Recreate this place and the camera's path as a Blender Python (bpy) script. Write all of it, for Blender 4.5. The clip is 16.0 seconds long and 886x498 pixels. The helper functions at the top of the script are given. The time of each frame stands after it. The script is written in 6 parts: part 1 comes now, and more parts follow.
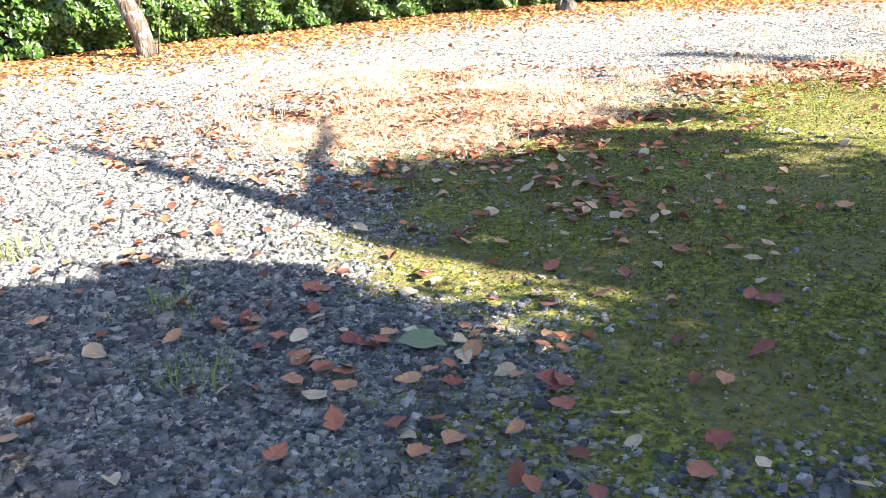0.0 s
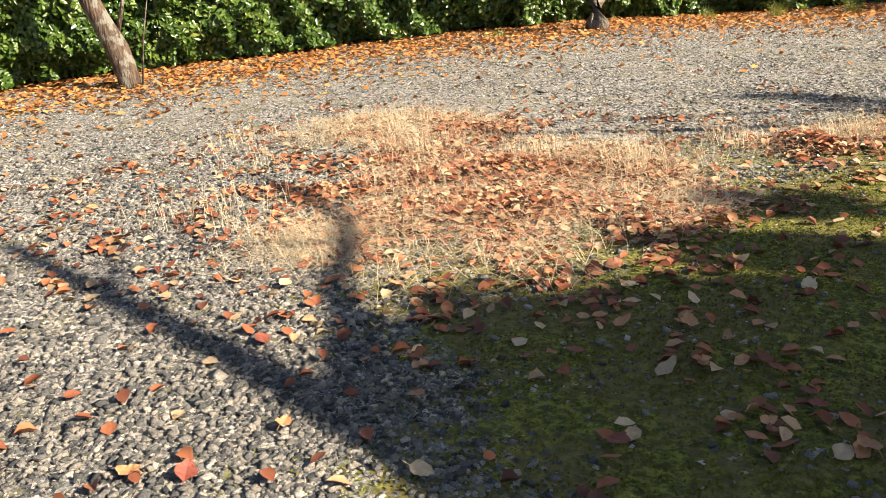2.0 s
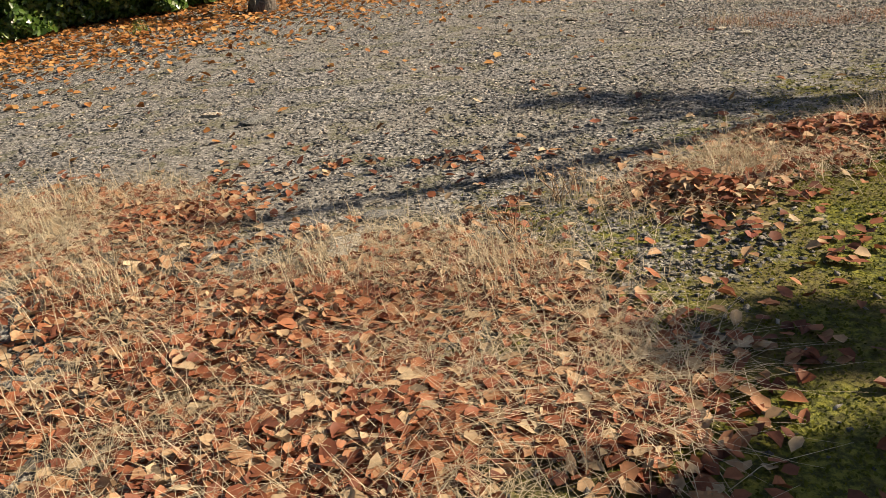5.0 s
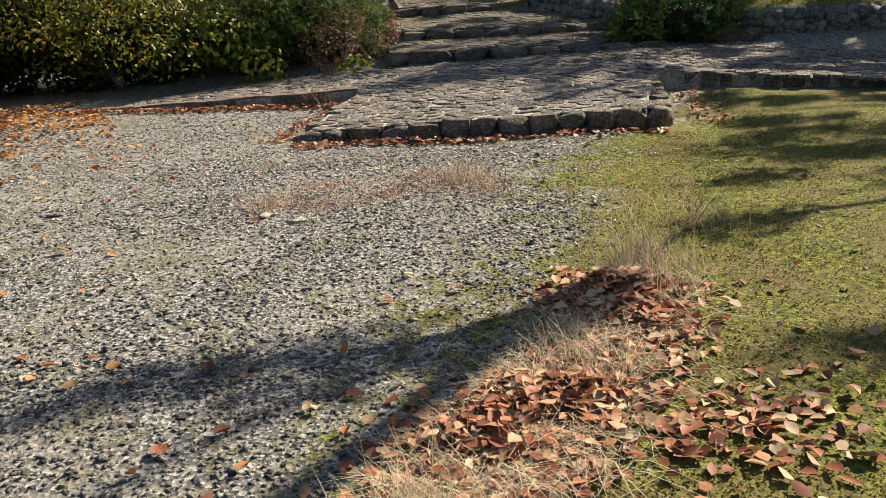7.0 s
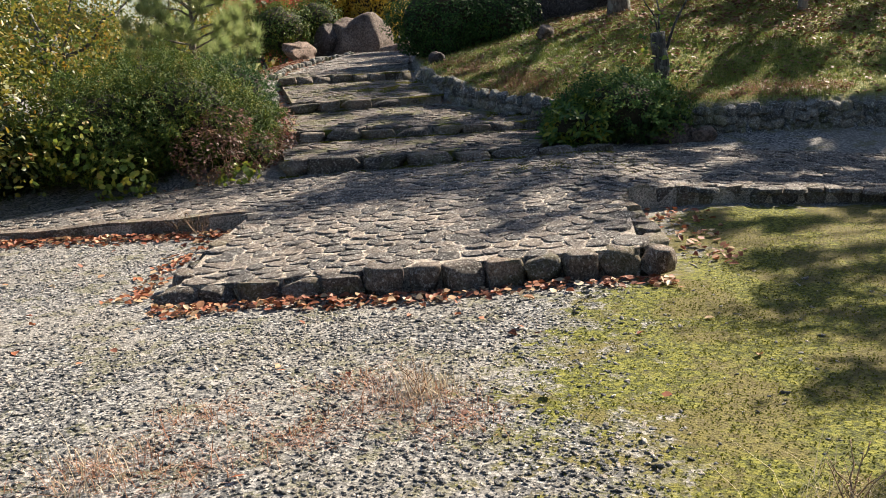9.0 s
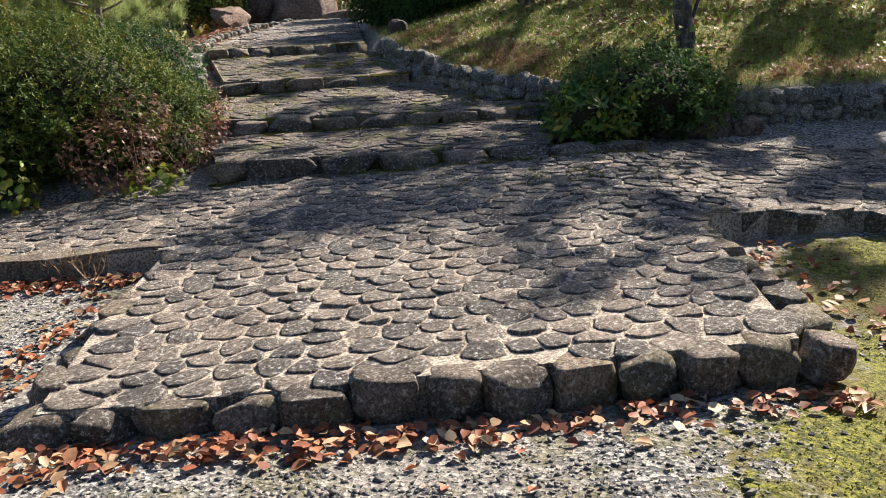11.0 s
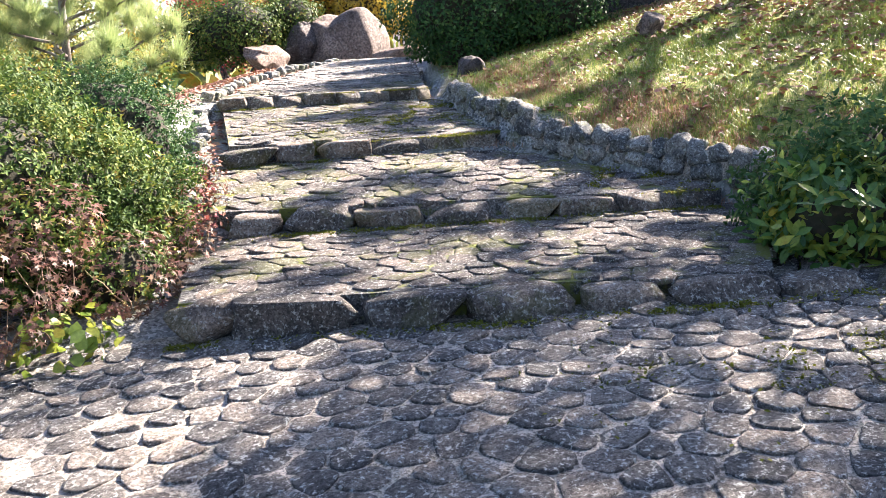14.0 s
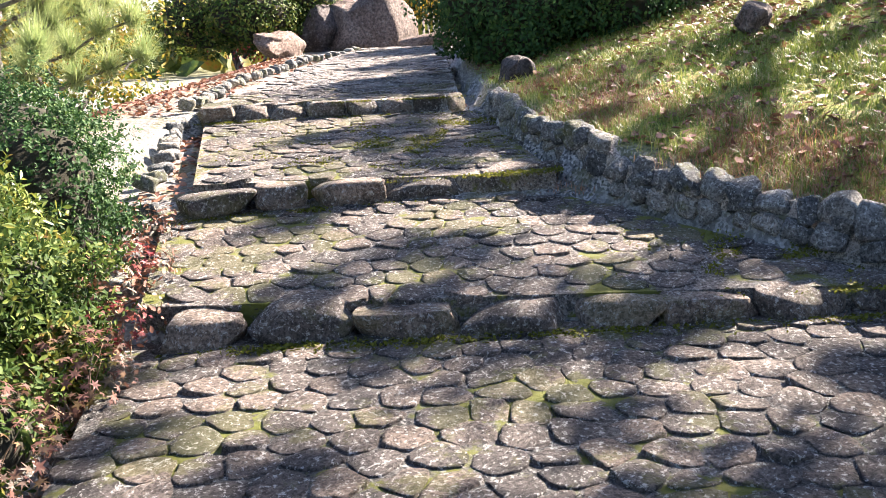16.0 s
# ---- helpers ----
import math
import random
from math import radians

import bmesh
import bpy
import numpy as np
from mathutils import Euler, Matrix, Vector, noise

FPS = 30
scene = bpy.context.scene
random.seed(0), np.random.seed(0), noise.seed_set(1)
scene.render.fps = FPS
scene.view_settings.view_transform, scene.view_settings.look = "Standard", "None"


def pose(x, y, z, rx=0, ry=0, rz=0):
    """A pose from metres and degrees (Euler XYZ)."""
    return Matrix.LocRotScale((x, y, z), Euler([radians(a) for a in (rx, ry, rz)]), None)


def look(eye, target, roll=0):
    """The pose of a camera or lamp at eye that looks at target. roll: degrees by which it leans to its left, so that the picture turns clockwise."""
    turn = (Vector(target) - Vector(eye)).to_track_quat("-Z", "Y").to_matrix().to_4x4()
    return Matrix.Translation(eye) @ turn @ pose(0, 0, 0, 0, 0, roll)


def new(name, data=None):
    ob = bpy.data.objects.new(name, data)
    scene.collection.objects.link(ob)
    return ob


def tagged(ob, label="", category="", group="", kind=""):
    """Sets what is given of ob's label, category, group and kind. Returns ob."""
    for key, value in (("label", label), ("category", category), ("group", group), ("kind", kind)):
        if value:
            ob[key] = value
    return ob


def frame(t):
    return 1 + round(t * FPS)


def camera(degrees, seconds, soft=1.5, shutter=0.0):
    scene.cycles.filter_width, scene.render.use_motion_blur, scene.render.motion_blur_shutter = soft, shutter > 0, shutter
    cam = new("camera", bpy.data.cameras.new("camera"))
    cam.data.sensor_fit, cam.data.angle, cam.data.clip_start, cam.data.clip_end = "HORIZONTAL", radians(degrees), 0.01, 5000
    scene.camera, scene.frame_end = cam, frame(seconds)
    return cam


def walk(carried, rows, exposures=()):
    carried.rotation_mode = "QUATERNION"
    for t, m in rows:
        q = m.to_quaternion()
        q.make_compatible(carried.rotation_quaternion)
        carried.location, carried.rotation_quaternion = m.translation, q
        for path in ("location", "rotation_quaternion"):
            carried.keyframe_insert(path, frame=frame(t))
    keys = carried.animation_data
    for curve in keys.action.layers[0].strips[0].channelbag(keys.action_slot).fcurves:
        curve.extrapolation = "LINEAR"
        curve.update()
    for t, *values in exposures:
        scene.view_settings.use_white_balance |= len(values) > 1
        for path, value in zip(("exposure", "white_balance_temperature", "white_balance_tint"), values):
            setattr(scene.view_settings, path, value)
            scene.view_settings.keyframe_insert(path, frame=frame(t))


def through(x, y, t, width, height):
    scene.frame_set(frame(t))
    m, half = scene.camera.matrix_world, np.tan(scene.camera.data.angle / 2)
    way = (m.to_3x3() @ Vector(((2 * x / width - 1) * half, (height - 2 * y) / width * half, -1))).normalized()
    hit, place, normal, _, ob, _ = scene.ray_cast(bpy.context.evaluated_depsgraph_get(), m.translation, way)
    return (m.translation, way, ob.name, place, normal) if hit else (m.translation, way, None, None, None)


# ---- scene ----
cam = camera(54.0, 16.0, soft=0.45)
PATH = [
    (0, (2.588, -4.338, 1.163), (1.606, -2.723, 0.508), -3.6),
    (0.5, (2.315, -4.139, 1.283), (1.339, -2.51, 0.656), -3.6),
    (1, (2.118, -3.842, 1.283), (1.168, -2.194, 0.664), -3.1),
    (1.5, (1.854, -3.442, 1.312), (0.897, -1.804, 0.681), -3.2),
    (2, (1.522, -3.084, 1.343), (0.542, -1.468, 0.69), -3.9),
    (2.5, (1.238, -2.688, 1.313), (0.254, -1.081, 0.644), -4.4),
    (3, (0.963, -2.317, 1.344), (0.007, -0.707, 0.641), -4.9),
    (3.2, (0.833, -2.181, 1.376), (-0.102, -0.565, 0.66), -5.3),
    (5.3, (0.036, -0.723, 1.433), (-0.033, 1.108, 0.63), -4.8),
    (5.5, (-0.008, -0.522, 1.472), (0.045, 1.307, 0.665), -4.3),
    (6, (-0.109, 0.002, 1.543), (0.273, 1.801, 0.756), -4.7),
    (6.5, (-0.064, 0.582, 1.511), (0.612, 2.32, 0.789), -3.1),
    (7, (0.073, 1.174, 1.55), (0.95, 2.857, 0.917), -3.2),
    (7.5, (0.323, 1.726, 1.578), (1.313, 3.383, 1.054), -2.9),
    (8, (0.589, 2.322, 1.614), (1.661, 3.951, 1.167), -2.5),
    (8.5, (0.808, 2.923, 1.639), (1.904, 4.546, 1.237), -3.4),
    (8.7, (0.903, 3.137, 1.621), (2.008, 4.748, 1.191), -3.2),
    (10.8, (2.092, 5.549, 1.655), (3.301, 7.045, 1.108), -2.5),
    (11, (2.193, 5.788, 1.591), (3.416, 7.274, 1.047), -2.3),
    (11.5, (2.462, 6.374, 1.598), (3.709, 7.853, 1.092), -2.1),
    (12, (2.784, 6.871, 1.63), (4.01, 8.378, 1.156), -3.6),
    (12.5, (3.177, 7.32, 1.635), (4.413, 8.83, 1.195), -3.8),
    (13, (3.488, 7.851, 1.57), (4.706, 9.386, 1.169), -4.2),
    (13.5, (3.845, 8.367, 1.504), (5.04, 9.914, 1.081), -3.6),
    (14, (4.221, 8.931, 1.504), (5.372, 10.502, 1.05), -2.9),
    (14.5, (4.57, 9.447, 1.621), (5.669, 11.056, 1.171), -3.1),
    (15, (4.908, 9.885, 1.726), (5.996, 11.494, 1.247), -2.5),
    (15.5, (5.156, 10.326, 1.724), (6.228, 11.94, 1.23), -3.3),
    (16, (5.483, 10.739, 1.668), (6.575, 12.34, 1.172), -2.6),
]
walk(cam, [(t, look(e, g, r)) for t, e, g, r in PATH],
     [(0, 2.95, 6000, 11), (0.5, 2.3, 6200, 10), (1.0, 1.9, 6500, 10), (1.5, 1.75, 6900, 11), (2, 1.62, 7000, 11), (3, 1.36, 7200, 13), (5.5, 0.68, 7200, 12), (6.5, 1.02, 6900, 10), (8, 1.3, 6650, 12), (8.5, 1.4, 6550, 12), (11, 1.48, 6350, 14), (12, 1.55, 6250, 13),
      (12.5, 2.2, 6050, 14), (13, 2.75, 6000, 17), (14.5, 3.05, 6100, 18), (16, 2.8, 6200, 19)])

# ---- light ----
SUN_EL, SUN_AZ = radians(34.0), radians(8.0)      # azimuth from +x towards +y
SUN_WAY = Vector((math.cos(SUN_EL) * math.cos(SUN_AZ), math.cos(SUN_EL) * math.sin(SUN_AZ), math.sin(SUN_EL)))
world = bpy.data.worlds.new("sky_world")
scene.world = world
world.use_nodes = True
wn = world.node_tree.nodes
sky = wn.new("ShaderNodeTexSky")
sky.sky_type, sky.sun_disc = "NISHITA", False
sky.sun_elevation, sky.sun_rotation = SUN_EL, math.pi / 2 - SUN_AZ
world.node_tree.links.new(sky.outputs[0], wn["Background"].inputs[0])
wn["Background"].inputs[1].default_value = 0.05
sun_data = bpy.data.lights.new("sun", "SUN")
sun_data.energy, sun_data.angle, sun_data.color = 5.0, radians(0.55), (1.0, 0.88, 0.70)
sun = new("sun", sun_data)
sun.matrix_world = look(SUN_WAY * 60, (0, 0, 0))

# ---- materials ----


def material(name):
    m = bpy.data.materials.new(name)
    m.use_nodes = True
    return m, m.node_tree.nodes, m.node_tree.links, m.node_tree.nodes["Principled BSDF"]


def ramp_node(nodes, stops):
    r = nodes.new("ShaderNodeValToRGB")
    while len(r.color_ramp.elements) < len(stops):
        r.color_ramp.elements.new(0.5)
    for el, (p, c) in zip(r.color_ramp.elements, stops):
        el.position, el.color = p, (*c, 1)
    return r


def noise_node(nodes, links, scale, detail=5, rough=0.6, coord="Object"):
    tc = nodes.new("ShaderNodeTexCoord")
    n = nodes.new("ShaderNodeTexNoise")
    n.inputs["Scale"].default_value, n.inputs["Detail"].default_value, n.inputs["Roughness"].default_value = scale, detail, rough
    links.new(tc.outputs[coord], n.inputs["Vector"])
    return n


def world_noise(nodes, links, scale, detail=5, rough=0.6):
    g = nodes.new("ShaderNodeNewGeometry")
    n = nodes.new("ShaderNodeTexNoise")
    n.inputs["Scale"].default_value, n.inputs["Detail"].default_value, n.inputs["Roughness"].default_value = scale, detail, rough
    links.new(g.outputs["Position"], n.inputs["Vector"])
    r = nodes.new("ShaderNodeMapRange")
    r.inputs["From Min"].default_value, r.inputs["From Max"].default_value = 0.33, 0.67
    links.new(n.outputs[0], r.inputs["Value"])
    return r


def mix_col(nodes, links, fac, a, b, kind="MIX"):
    m = nodes.new("ShaderNodeMix")
    m.data_type, m.blend_type = "RGBA", kind
    for sock, v in ((m.inputs["Factor"], fac), (m.inputs["A"], a), (m.inputs["B"], b)):
        if hasattr(v, "links"):
            links.new(v, sock)
        elif isinstance(v, (int, float)):
            sock.default_value = v
        else:
            sock.default_value = (*v, 1)
    return m.outputs["Result"]


def bump(nodes, links, height, strength, distance, normal=None):
    b = nodes.new("ShaderNodeBump")
    b.inputs["Strength"].default_value, b.inputs["Distance"].default_value = strength, distance
    links.new(height, b.inputs["Height"])
    if normal:
        links.new(normal, b.inputs["Normal"])
    return b.outputs["Normal"]


def leaf_material(name, stops, through=0.35, rough=0.45, spec=0.4, clumping=0.3):
    """Leaves: colour by leaf, faint mottling, some light let through."""
    m, nodes, links, p = material(name)
    g = nodes.new("ShaderNodeNewGeometry")
    r = ramp_node(nodes, stops)
    clump = world_noise(nodes, links, 2.6, 3)
    both = nodes.new("ShaderNodeMix")
    both.inputs["Factor"].default_value = clumping
    links.new(g.outputs["Random Per Island"], both.inputs["A"])
    links.new(clump.outputs[0], both.inputs["B"])
    links.new(both.outputs["Result"], r.inputs[0])
    n = world_noise(nodes, links, 45, 3)
    col = mix_col(nodes, links, 0.35, r.outputs[0], ramp_of(nodes, links, n, ((0.3, (0.45, 0.45, 0.45)), (0.7, (1, 1, 1)))), "MULTIPLY")
    links.new(col, p.inputs["Base Color"])
    p.inputs["Roughness"].default_value, p.inputs["Specular IOR Level"].default_value = rough, spec
    t = nodes.new("ShaderNodeBsdfTranslucent")
    links.new(col, t.inputs[0])
    mx = nodes.new("ShaderNodeMixShader")
    mx.inputs[0].default_value = through
    links.new(p.outputs[0], mx.inputs[1]), links.new(t.outputs[0], mx.inputs[2])
    links.new(mx.outputs[0], nodes["Material Output"].inputs["Surface"])
    return m


def ramp_of(nodes, links, n, stops):
    r = ramp_node(nodes, stops)
    links.new(n.outputs[0], r.inputs[0])
    return r.outputs[0]


def stone_material(name, dark, light, lichen=0.25, moss=0.0, random_from="Object", scale=1.0, lich_col=(0.5, 0.5, 0.47), pit=0.75, spread=((0, (0.5, 0.52, 0.56)), (0.5, (0.95, 0.92, 0.9)), (1, (1.3, 1.18, 1.08)))):
    """Weathered stone: two-scale tone, pale lichen flecks, a little moss, pitted."""
    m, nodes, links, p = material(name)
    if random_from == "Object":
        oi = nodes.new("ShaderNodeObjectInfo")
        rnd = oi.outputs["Random"]
    else:
        rnd = nodes.new("ShaderNodeNewGeometry").outputs["Random Per Island"]
    big = world_noise(nodes, links, 5 * scale, 6, 0.65)
    fine = world_noise(nodes, links, 60 * scale, 8, 0.82)
    base = mix_col(nodes, links, big.outputs[0], dark, light)
    tone = ramp_node(nodes, spread)
    links.new(rnd, tone.inputs[0])
    base = mix_col(nodes, links, 1.0, base, tone.outputs[0], "MULTIPLY")
    base = mix_col(nodes, links, pit, base, ramp_of(nodes, links, fine, ((0.36, (0.22, 0.22, 0.22)), (0.62, (1.3, 1.3, 1.3)))), "MULTIPLY")
    li = world_noise(nodes, links, 40 * scale, 9, 0.8)
    lim = ramp_of(nodes, links, li, ((0.72 - 0.16 * lichen, (0, 0, 0)), (0.78 - 0.1 * lichen, (min(1, lichen * 2.0),) * 3)))
    base = mix_col(nodes, links, lim, base, lich_col)
    if moss:
        mo = world_noise(nodes, links, 2.2, 6, 0.7)
        mm = ramp_of(nodes, links, mo, ((0.6 - 0.12 * moss, (0, 0, 0)), (0.68, (moss,) * 3)))
        base = mix_col(nodes, links, mm, base, (0.13, 0.14, 0.02))
    links.new(base, p.inputs["Base Color"])
    p.inputs["Roughness"].default_value, p.inputs["Specular IOR Level"].default_value = 0.85, 0.3
    nrm = bump(nodes, links, big.outputs[0], 0.5, 0.03)
    links.new(bump(nodes, links, fine.outputs[0], 0.9, 0.008, nrm), p.inputs["Normal"])
    return m


def bark_material(name, dark, light):
    m, nodes, links, p = material(name)
    tc = nodes.new("ShaderNodeTexCoord")
    mp = nodes.new("ShaderNodeMapping")
    mp.inputs["Scale"].default_value = (9, 9, 1.6)
    links.new(tc.outputs["Object"], mp.inputs[0])
    n = nodes.new("ShaderNodeTexNoise")
    n.inputs["Scale"].default_value, n.inputs["Detail"].default_value = 4, 7
    links.new(mp.outputs[0], n.inputs["Vector"])
    patch = world_noise(nodes, links, 6, 4)
    c = mix_col(nodes, links, ramp_of(nodes, links, n, ((0.35, (0, 0, 0)), (0.65, (1, 1, 1)))), dark, light)
    c = mix_col(nodes, links, ramp_of(nodes, links, patch, ((0.55, (0, 0, 0)), (0.7, (0.5, 0.5, 0.5)))), c, (0.26, 0.27, 0.24))
    links.new(c, p.inputs["Base Color"])
    p.inputs["Roughness"].default_value = 0.9
    links.new(bump(nodes, links, n.outputs[0], 0.9, 0.03), p.inputs["Normal"])
    return m


def ground_material():
    """Grey grit with moss, dry straw and grass where the sheet's masks say."""
    m, nodes, links, p = material("ground_mat")

    def mask(name):
        a = nodes.new("ShaderNodeAttribute")
        a.attribute_name = name
        return a.outputs["Fac"]
    vor = nodes.new("ShaderNodeTexVoronoi")
    vor.inputs["Scale"].default_value = 55
    g = nodes.new("ShaderNodeNewGeometry")
    links.new(g.outputs["Position"], vor.inputs["Vector"])
    grit = ramp_node(nodes, ((0, (0.045, 0.05, 0.056)), (0.5, (0.19, 0.19, 0.187)), (1, (0.5, 0.48, 0.45))))
    sep = nodes.new("ShaderNodeSeparateColor")
    links.new(vor.outputs["Color"], sep.inputs[0])
    links.new(sep.outputs[0], grit.inputs[0])
    fine = world_noise(nodes, links, 120, 4, 0.7)
    broad = world_noise(nodes, links, 0.9, 5, 0.6)
    col = mix_col(nodes, links, 0.5, grit.outputs[0], ramp_of(nodes, links, fine, ((0.3, (0.45, 0.45, 0.45)), (0.7, (1.1, 1.1, 1.1)))), "MULTIPLY")
    col = mix_col(nodes, links, ramp_of(nodes, links, broad, ((0.4, (0, 0, 0)), (0.62, (0.4, 0.4, 0.4)))), col, (0.275, 0.255, 0.222))
    thin = world_noise(nodes, links, 3.2, 6, 0.7)
    tm = ramp_of(nodes, links, thin, ((0.56, (0, 0, 0)), (0.72, (0.5, 0.5, 0.5))))
    col = mix_col(nodes, links, tm, col, (0.13, 0.125, 0.05))
    mossn = world_noise(nodes, links, 26, 6, 0.75)
    mossc = ramp_of(nodes, links, mossn, ((0.3, (0.055, 0.06, 0.014)), (0.5, (0.11, 0.12, 0.02)), (0.72, (0.22, 0.215, 0.035))))
    mosb = world_noise(nodes, links, 1.7, 5, 0.65)
    mossc = mix_col(nodes, links, ramp_of(nodes, links, mosb, ((0.38, (0, 0, 0)), (0.66, (0.65, 0.65, 0.65)))), mossc, (0.14, 0.11, 0.045))
    edge = nodes.new("ShaderNodeMath")
    edge.operation = "ADD"
    links.new(mask("moss"), edge.inputs[0])
    en = world_noise(nodes, links, 7, 7, 0.75)
    en2 = nodes.new("ShaderNodeMath")
    en2.operation, en2.inputs[1].default_value, en2.inputs[2].default_value = "MULTIPLY_ADD", 0.9, 0.0
    links.new(en.outputs[0], en2.inputs[0])
    links.new(en2.outputs[0], edge.inputs[1])
    mm = ramp_node(nodes, ((0.7, (0, 0, 0)), (1.0, (0.96, 0.96, 0.96))))
    half = nodes.new("ShaderNodeMath")
    half.operation, half.inputs[1].default_value = "MULTIPLY", 0.97
    links.new(edge.outputs[0], half.inputs[0])
    links.new(half.outputs[0], mm.inputs[0])
    col = mix_col(nodes, links, mm.outputs[0], col, mossc)
    turfn = world_noise(nodes, links, 14, 6, 0.7)
    turf = ramp_of(nodes, links, turfn, ((0.15, (0.06, 0.075, 0.018)), (0.45, (0.16, 0.185, 0.035)), (0.68, (0.25, 0.23, 0.06)), (0.9, (0.3, 0.2, 0.11))))
    col = mix_col(nodes, links, mask("turf"), col, turf)
    strawn = world_noise(nodes, links, 30, 5, 0.7)
    straw = ramp_of(nodes, links, strawn, ((0.2, (0.10, 0.075, 0.05)), (0.8, (0.36, 0.28, 0.18))))
    thin_straw = nodes.new("ShaderNodeMath")
    thin_straw.operation, thin_straw.inputs[1].default_value = "MULTIPLY", 0.5
    links.new(mask("straw"), thin_straw.inputs[0])
    col = mix_col(nodes, links, thin_straw.outputs[0], col, straw)
    links.new(col, p.inputs["Base Color"])
    p.inputs["Roughness"].default_value, p.inputs["Specular IOR Level"].default_value = 0.95, 0.2
    n1 = bump(nodes, links, vor.outputs["Distance"], 0.5, 0.012)
    links.new(bump(nodes, links, fine.outputs[0], 0.5, 0.006, n1), p.inputs["Normal"])
    return m


def plain_material(name, a, b, scale=8, rough=0.8):
    m, nodes, links, p = material(name)
    n = world_noise(nodes, links, scale, 6, 0.65)
    links.new(mix_col(nodes, links, n.outputs[0], a, b), p.inputs["Base Color"])
    p.inputs["Roughness"].default_value = rough
    links.new(bump(nodes, links, n.outputs[0], 0.4, 0.01), p.inputs["Normal"])
    return m


GROUND = ground_material()
PAVER = stone_material("paver_stone", (0.092, 0.086, 0.083), (0.27, 0.245, 0.22), 0.45, lich_col=(0.6, 0.6, 0.57))
PAVER_MOSSY = stone_material("paver_stone_mossy", (0.07, 0.062, 0.058), (0.185, 0.16, 0.142), 0.36, 0.3, lich_col=(0.58, 0.58, 0.55))
PAVER_REST = stone_material("paver_stone_rest", (0.092, 0.086, 0.083), (0.27, 0.245, 0.22), 0.45, random_from="Island", lich_col=(0.6, 0.6, 0.57))
BLOCK = stone_material("edge_stone", (0.072, 0.062, 0.056), (0.27, 0.23, 0.195), 0.42, 0.2)
COBBLE = stone_material("wall_stone", (0.11, 0.115, 0.112), (0.33, 0.33, 0.31), 0.4, 0.35, lich_col=(0.55, 0.57, 0.54))
MORTAR = stone_material("mortar", (0.26, 0.25, 0.23), (0.53, 0.51, 0.47), 0.3, 0.1, pit=0.9)
MORTAR_MOSSY = stone_material("mortar_mossy", (0.12, 0.11, 0.1), (0.27, 0.25, 0.225), 0.35, 0.95, pit=0.9)
BOULDER = stone_material("boulder_stone", (0.085, 0.062, 0.053), (0.245, 0.195, 0.17), 0.12, 0, "Object", 0.35)
DARK_ROCK = stone_material("dark_rock", (0.05, 0.045, 0.045), (0.16, 0.13, 0.12), 0.1, 0, "Object", 0.35)
PEBBLE = stone_material("gravel_stone", (0.235, 0.233, 0.23), (0.39, 0.375, 0.355), 0.05, 0, "Island", 2.0, pit=0.3, spread=((0, (0.24, 0.27, 0.31)), (0.35, (0.62, 0.65, 0.68)), (0.7, (1.2, 1.17, 1.12)), (0.9, (1.7, 1.55, 1.4)), (1, (2.3, 2.25, 2.15))))
PALE = stone_material("pale_stone", (0.38, 0.37, 0.33), (0.62, 0.6, 0.54), 0.1)
BARK = bark_material("bark_grey", (0.05, 0.04, 0.034), (0.19, 0.155, 0.13))
BARK_BROWN = bark_material("bark_brown", (0.04, 0.027, 0.021), (0.13, 0.088, 0.064))
BARK_DARK = bark_material("bark_dark", (0.03, 0.026, 0.024), (0.11, 0.10, 0.09))
BARK_PALE = bark_material("bark_pale", (0.20, 0.19, 0.18), (0.42, 0.40, 0.37))
HEDGE_LEAF = leaf_material("hedge_leaf", ((0, (0.018, 0.04, 0.008)), (0.4, (0.05, 0.11, 0.018)), (0.75, (0.11, 0.19, 0.035)), (1, (0.3, 0.33, 0.08))), 0.25, 0.3, 0.5)
AZALEA = leaf_material("azalea_leaf", ((0, (0.02, 0.045, 0.012)), (0.4, (0.055, 0.10, 0.022)), (0.7, (0.13, 0.17, 0.035)), (0.86, (0.26, 0.23, 0.045)), (0.93, (0.2, 0.10, 0.06)), (1, (0.2, 0.06, 0.045))), 0.25, 0.6, 0.12, 0.45)
LIME_LEAF = leaf_material("lime_leaf", ((0, (0.08, 0.13, 0.025)), (0.6, (0.19, 0.24, 0.045)), (0.9, (0.38, 0.36, 0.08)), (1, (0.4, 0.18, 0.06))), 0.25)
MAPLE_DULL = leaf_material("maple_dull", ((0, (0.06, 0.05, 0.025)), (0.4, (0.13, 0.07, 0.05)), (0.7, (0.21, 0.1, 0.08)), (0.9, (0.16, 0.14, 0.04)), (1, (0.34, 0.2, 0.12))), 0.3, 0.5, 0.3)
MAPLE_RED = leaf_material("maple_red", ((0, (0.12, 0.02, 0.025)), (0.6, (0.3, 0.05, 0.06)), (1, (0.42, 0.2, 0.1))), 0.35, 0.5, 0.3)
CREEPER = leaf_material("creeper_leaf", ((0, (0.07, 0.14, 0.03)), (0.5, (0.22, 0.3, 0.05)), (0.8, (0.45, 0.42, 0.06)), (1, (0.5, 0.28, 0.05))), 0.4, 0.4, 0.4)
BOX_LEAF = leaf_material("box_leaf", ((0, (0.018, 0.045, 0.016)), (0.6, (0.045, 0.105, 0.032)), (1, (0.12, 0.19, 0.05))), 0.22, 0.6, 0.12)
